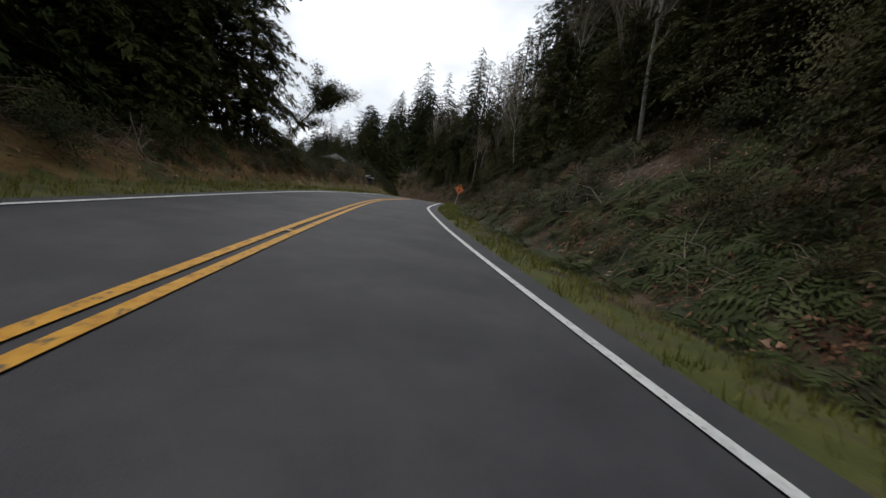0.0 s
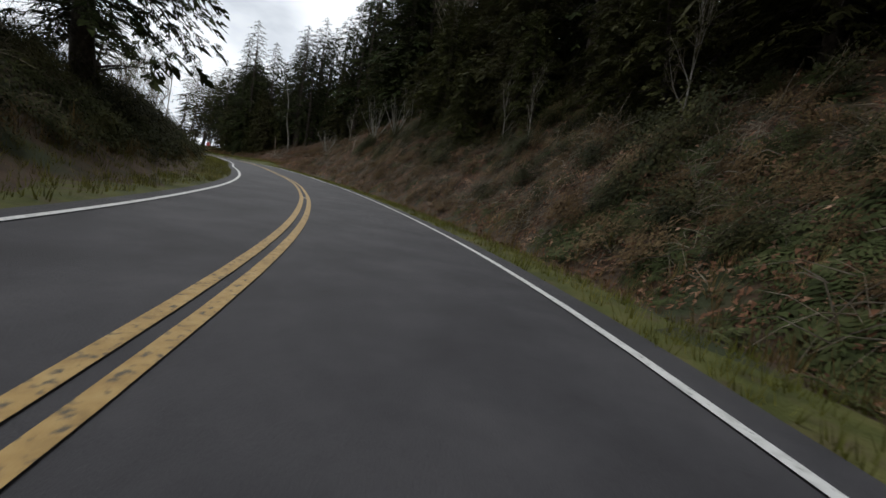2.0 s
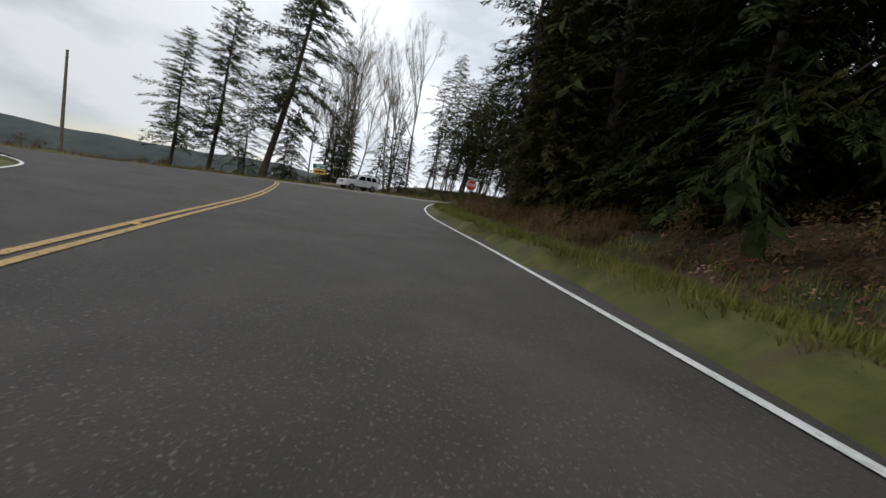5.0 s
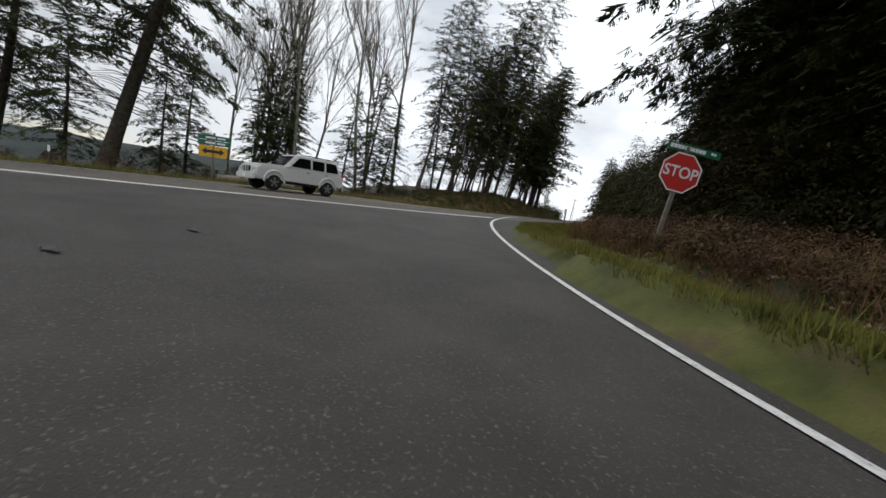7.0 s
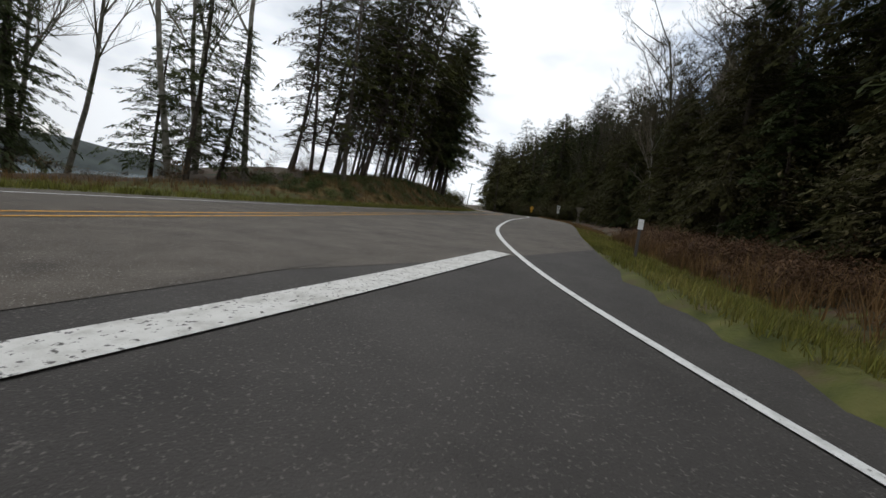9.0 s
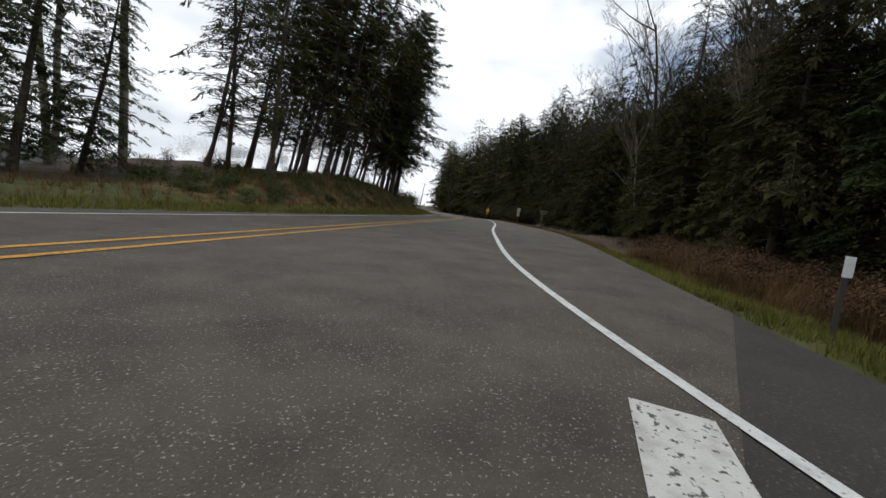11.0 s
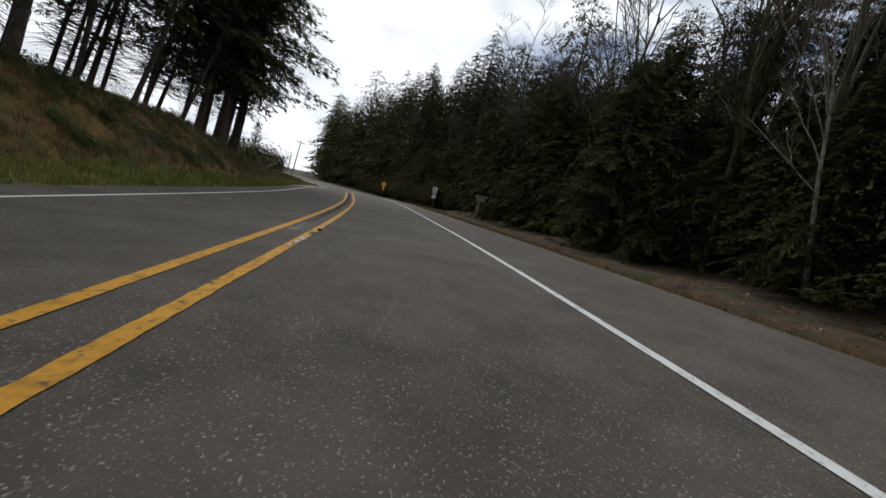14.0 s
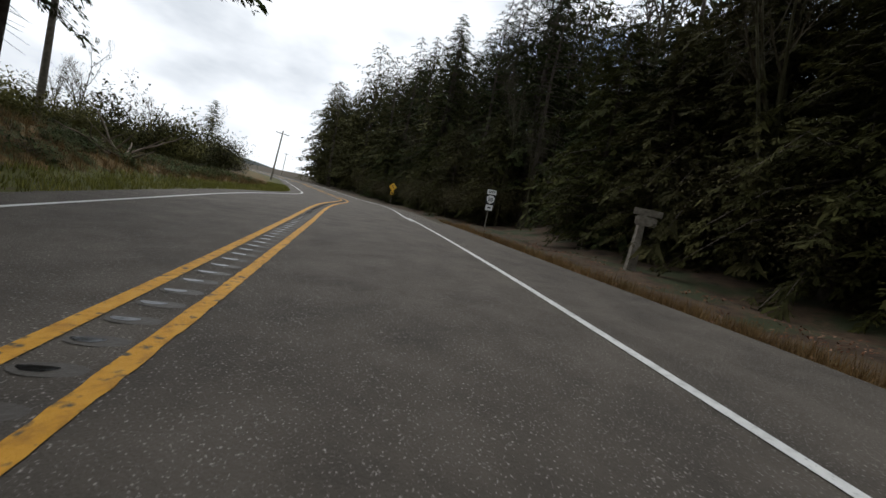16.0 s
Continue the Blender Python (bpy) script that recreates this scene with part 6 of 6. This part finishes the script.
        part("roof_rail", box(bmesh.new(), 0.04, 1.7, 0.04, (sx * 0.62, -0.8, 1.83), 0.01), BLACK, root, "black roof rail")
        part("sill", box(bmesh.new(), 0.1, 2.0, 0.12, (sx * 0.88, 0.0, 0.42), 0.02), BLACK, root, "black sill")
    bm = bmesh.new()
    bm.faces.new([bm.verts.new(c) for c in ((-0.74, 0.905, 1.18), (0.74, 0.905, 1.18), (0.62, 0.36, 1.72), (-0.62, 0.36, 1.72))])
    bmesh.ops.solidify(bm, geom=bm.faces[:], thickness=0.01)
    part("windscreen", bm, glass, root, "dark raked windscreen")
    part("grille", box(bmesh.new(), 0.78, 0.05, 0.26, (0, 2.26, 0.86), 0.02), BLACK, root, "dark grille")
    for x in (-0.13, 0.0, 0.13):
        part("grille_bar", box(bmesh.new(), 0.06, 0.05, 0.26, (x * 2, 2.275, 0.86), 0.01), white, root)
    part("front_bumper", box(bmesh.new(), 1.8, 0.16, 0.26, (0, 2.25, 0.56), 0.05), white, root)
    part("rear_bumper", box(bmesh.new(), 1.8, 0.16, 0.26, (0, -2.27, 0.56), 0.05), white, root)
    part("number_plate", box(bmesh.new(), 0.32, 0.01, 0.16, (0, 2.335, 0.56)), SIGN_WHITE, root, "blank white plate")
    return tagged(root, "white four-door off-road car on the highway", "car")


suv = car()
cx0, cy0 = -6.3, 27.2
suv.matrix_basis = pose(cx0, cy0, float(road_z(np.array([cx0]), np.array([cy0]))[0]) + 0.012, 0, 0.0, 132)


# ---- odds and ends ----
def dead_wood(name, seed, count, length, spread, mat, label, category="wood"):
    """A heap of bare, twisted limbs."""
    rnd = wild(seed)
    root = new(name)
    for _ in range(count):
        a, b = rnd.uniform(0, 6.28), rnd.uniform(-0.1, 0.6)
        d = np.array([math.cos(a) * math.cos(b), math.sin(a) * math.cos(b), math.sin(b)])
        p = np.array([rnd.uniform(-1, 1) * spread, rnd.uniform(-1, 1) * spread, rnd.uniform(0, 0.3)])
        ln, pts = length * rnd.uniform(0.4, 1.0), []
        for k in range(6):
            pts.append(p.copy())
            d = d + np.array([rnd.uniform(-1, 1), rnd.uniform(-1, 1), rnd.uniform(-0.6, 0.6)]) * 0.28
            d /= np.linalg.norm(d)
            p = p + d * ln / 5
        r = rnd.uniform(0.025, 0.07)
        v, f = [], []
        tube(pts, [r * (1 - 0.15 * k) for k in range(6)], 6, v, f)
        mesh_part("limb", v, f, mat, root, smooth=True)
    return tagged(root, label, category)


def snag(tall, mat, label):
    root = new("dead_trunk")
    v, f = [], []
    pts = [(0.12 * math.sin(z), 0.1 * math.cos(z * 1.3), z) for z in np.linspace(-0.4, tall, 9)]
    tube(pts, np.linspace(0.17, 0.05, 9), 9, v, f)
    mesh_part("trunk", v, f, mat, root, smooth=True)
    rnd = wild(5)
    for z in (tall * 0.45, tall * 0.62, tall * 0.8):
        a = rnd.uniform(0, 6.28)
        v, f = [], []
        tube([(0, 0, z), (0.6 * math.cos(a), 0.6 * math.sin(a), z + 0.35), (1.2 * math.cos(a), 1.2 * math.sin(a), z + 0.5)], [0.05, 0.03, 0.012], 5, v, f)
        mesh_part("limb_stub", v, f, mat, root, smooth=True)
    return tagged(root, label, "tree")


DRIFT = material("bleached_wood", [(0.16, 0.12, 0.085), (0.27, 0.22, 0.17), (0.36, 0.31, 0.25)], scale=4, rough=0.9, bump=0.6, bump_scale=25)
place_sign(dead_wood("root_pile", 3, 22, 2.6, 0.7, DRIFT, "tangle of bleached roots on the red bank"), 9.0, -31.6, 0)
place_sign(dead_wood("root_pile", 9, 10, 1.8, 0.5, DRIFT, "tangle of bleached roots on the red bank"), 8.4, -34.6, 0)
place_sign(dead_wood("brush_pile", 12, 18, 3.0, 1.0, TWIG, "pile of cut branches beyond the highway"), 29.6, 82.8, 0)
place_sign(snag(11, ALDER_BARK, "pale dead trunk above the red bank"), 11.6, -27.2, 0, 0, -7)
thin_stem = place_sign(snag(3.4, DRIFT, "thin leaning dead stem on the bank"), 8.7, -30.6, 30, 0, -6)
thin_stem.matrix_basis = thin_stem.matrix_basis @ Matrix.Diagonal((0.4, 0.4, 1, 1))
stump = place_sign(snag(1.6, DRIFT, "short weathered stump post on the bank"), 9.6, -57.5, 0)
stump.matrix_basis = stump.matrix_basis @ Matrix.Diagonal((0.45, 0.45, 0.7, 1))

old_stump = place_sign(snag(1.7, BARK, "dark broken stump of an old tree above the thicket"), -10.6, -75.3, 40, 0, 5)
old_stump.matrix_basis = old_stump.matrix_basis @ Matrix.Diagonal((2.0, 2.0, 1.0, 1))


def boulder(seed, size):
    bm = bmesh.new()
    bmesh.ops.create_icosphere(bm, subdivisions=3, radius=size)
    for v in bm.verts:
        v.co *= 1 + 0.28 * noise.noise(v.co * 1.6 / size + Vector((seed * 7.1, 0, 0)))
        v.co.z *= 0.72
    ob = part("boulder", bm, material("mossy_rock", [(0.045, 0.038, 0.028), (0.085, 0.072, 0.056), (0.13, 0.115, 0.095)], scale=3, rough=0.9, bump=0.8, bump_scale=16, second=((0.06, 0.07, 0.025), 3.0, 0.5, 0.62)))
    return tagged(ob, "grey mossy boulder at the foot of the bank", "rock", "rocks on the bank")


for i, (x, y, s) in enumerate(((-18.9, -119.0, 0.38), (-18.2, -117.9, 0.3), (8.1, -52.5, 0.34), (8.6, -49.8, 0.26), (9.2, -51.2, 0.3))):
    b = boulder(i, s)
    b.matrix_basis = pose(x, y, gz(x, y) + s * 0.25, 0, 0, i * 50)

log = new("driftwood_log")
v, f = [], []
tube([(-2.4, 0, 0.12), (-0.8, 0.05, 0.2), (0.9, -0.04, 0.2), (2.3, 0.02, 0.16)], [0.2, 0.22, 0.2, 0.15], 12, v, f)
f += [tuple(range(11, -1, -1)), tuple(range(36, 48))]
mesh_part("stem", v, f, DRIFT, log, smooth=False)
tagged(log, "bleached driftwood log on the grass of the bluff", "log")
place_sign(log, -9.8, 33.2, 38)


def picnic_table():
    root = new("picnic_table")
    for k in range(4):
        part("table_plank", box(bmesh.new(), 1.9, 0.17, 0.04, (0, -0.29 + 0.19 * k, 0.75), 0.006), WOOD_POST, root)
    for y in (-0.72, 0.72):
        part("seat_plank", box(bmesh.new(), 1.9, 0.24, 0.04, (0, y, 0.45), 0.006), WOOD_POST, root)
    for x in (-0.7, 0.7):
        part("cross_rail", box(bmesh.new(), 0.06, 1.6, 0.10, (x, 0, 0.38), 0.005), WOOD_POST, root)
        for s in (-1, 1):
            leg = part("leg", box(bmesh.new(), 0.06, 0.10, 0.88, (0, 0, 0), 0.005), WOOD_POST, root)
            leg.matrix_basis = pose(x + 0.065, s * 0.42, 0.36, s * 28, 0, 0)
    return tagged(root, "weathered wooden picnic table on the bluff", "table")


place_sign(picnic_table(), -14.6, 36.8, 35)

yellow_bloom = material("yellow_blossom", [(0.42, 0.30, 0.02), (0.60, 0.45, 0.03), (0.66, 0.52, 0.06)], scale=2, rough=0.8, island=0.5, sss=0.2)
place_sign(shrub(171, 0.9, 1.1, 520, yellow_bloom, "flowering_bush", "bright yellow flowering bush by the turnout", 0.12, 14), -15.0, -16.3, 0)


def shed():
    wall_m, roof_m = plain("grey_board", (0.20, 0.19, 0.17), rough=0.85), plain("roof_felt", (0.07, 0.07, 0.07), rough=0.9)
    root = new("roadside_box")
    for x in (-1.3, 1.3):
        part("side_wall", box(bmesh.new(), 0.1, 2.0, 2.2, (x, 0, 1.0), 0.01), wall_m, root)
    part("back_wall", box(bmesh.new(), 2.5, 0.1, 2.2, (0, 0.95, 1.0), 0.01), wall_m, root)
    part("fascia", box(bmesh.new(), 2.9, 0.06, 0.3, (0, -1.02, 2.12), 0.01), SIGN_WHITE, root, "white fascia board")
    for s in (-1, 1):
        r = part("roof_slope", box(bmesh.new(), 1.85, 2.5, 0.08, (0, 0, 0), 0.01), roof_m, root, "dark felt roof")
        r.matrix_basis = pose(s * 0.8, 0, 2.55, 0, s * 24, 0)
    return tagged(root, "small open-fronted wooden roadside box with a felt roof", "box")


little_shed = shed()
place_sign(little_shed, -28.9, -115.2, 10)
little_shed.matrix_basis = little_shed.matrix_basis @ Matrix.Diagonal((0.3, 0.3, 0.3, 1))


def house():
    """A low house with a gabled roof behind the trees on the bank."""
    siding = material("dark_siding", [(0.055, 0.050, 0.044), (0.085, 0.078, 0.070), (0.10, 0.094, 0.085)], scale=3, rough=0.85)
    slate = material("grey_shingles", [(0.07, 0.07, 0.07), (0.12, 0.12, 0.118), (0.16, 0.158, 0.15)], scale=6, rough=0.9, bump=0.6, bump_scale=20)
    dark_pane = plain("window_pane", (0.02, 0.024, 0.028), rough=0.1, spec=0.6)
    root = new("house")
    part("wall", box(bmesh.new(), 7.6, 9.0, 2.9, (0, 0, 1.2), 0.02), siding, root)
    for y in (-4.5, 4.5):
        bm = bmesh.new()
        f = bm.faces.new([bm.verts.new(c) for c in ((-3.8, y - 0.06, 2.65), (3.8, y - 0.06, 2.65), (0, y - 0.06, 4.3))])
        r = bmesh.ops.extrude_face_region(bm, geom=[f])
        bmesh.ops.translate(bm, vec=(0, 0.12, 0), verts=[g for g in r["geom"] if isinstance(g, bmesh.types.BMVert)])
        bmesh.ops.recalc_face_normals(bm, faces=bm.faces)
        part("gable", bm, SIGN_WHITE, root, "pale gable end")
    for s in (-1, 1):
        slope = part("roof_slope", box(bmesh.new(), 4.75, 10.2, 0.14, (0, 0, 0), 0.01), slate, root, "grey shingled roof slope")
        slope.matrix_basis = pose(s * 2.1, 0, 3.52, 0, s * 23.5, 0)
    for x in (-1.9, 1.9):
        win = part("window", box(bmesh.new(), 1.3, 0.08, 1.1, (x, -4.52, 1.5), 0.01), SIGN_WHITE, root, "white window frame")
        part("pane", box(bmesh.new(), 1.14, 0.03, 0.94, (x, -4.57, 1.5), 0.004), dark_pane, win)
    return tagged(root, "low dark house with a gabled roof among the trees", "house")


far_house = place_sign(house(), -21.8, -87.5, -10)
far_house.matrix_basis = far_house.matrix_basis @ Matrix.Diagonal((0.62, 0.62, 0.62, 1))


# the patterns that the copies were taken from
for ob in made:
    for o in (*ob.children_recursive, ob):
        bpy.data.objects.remove(o)
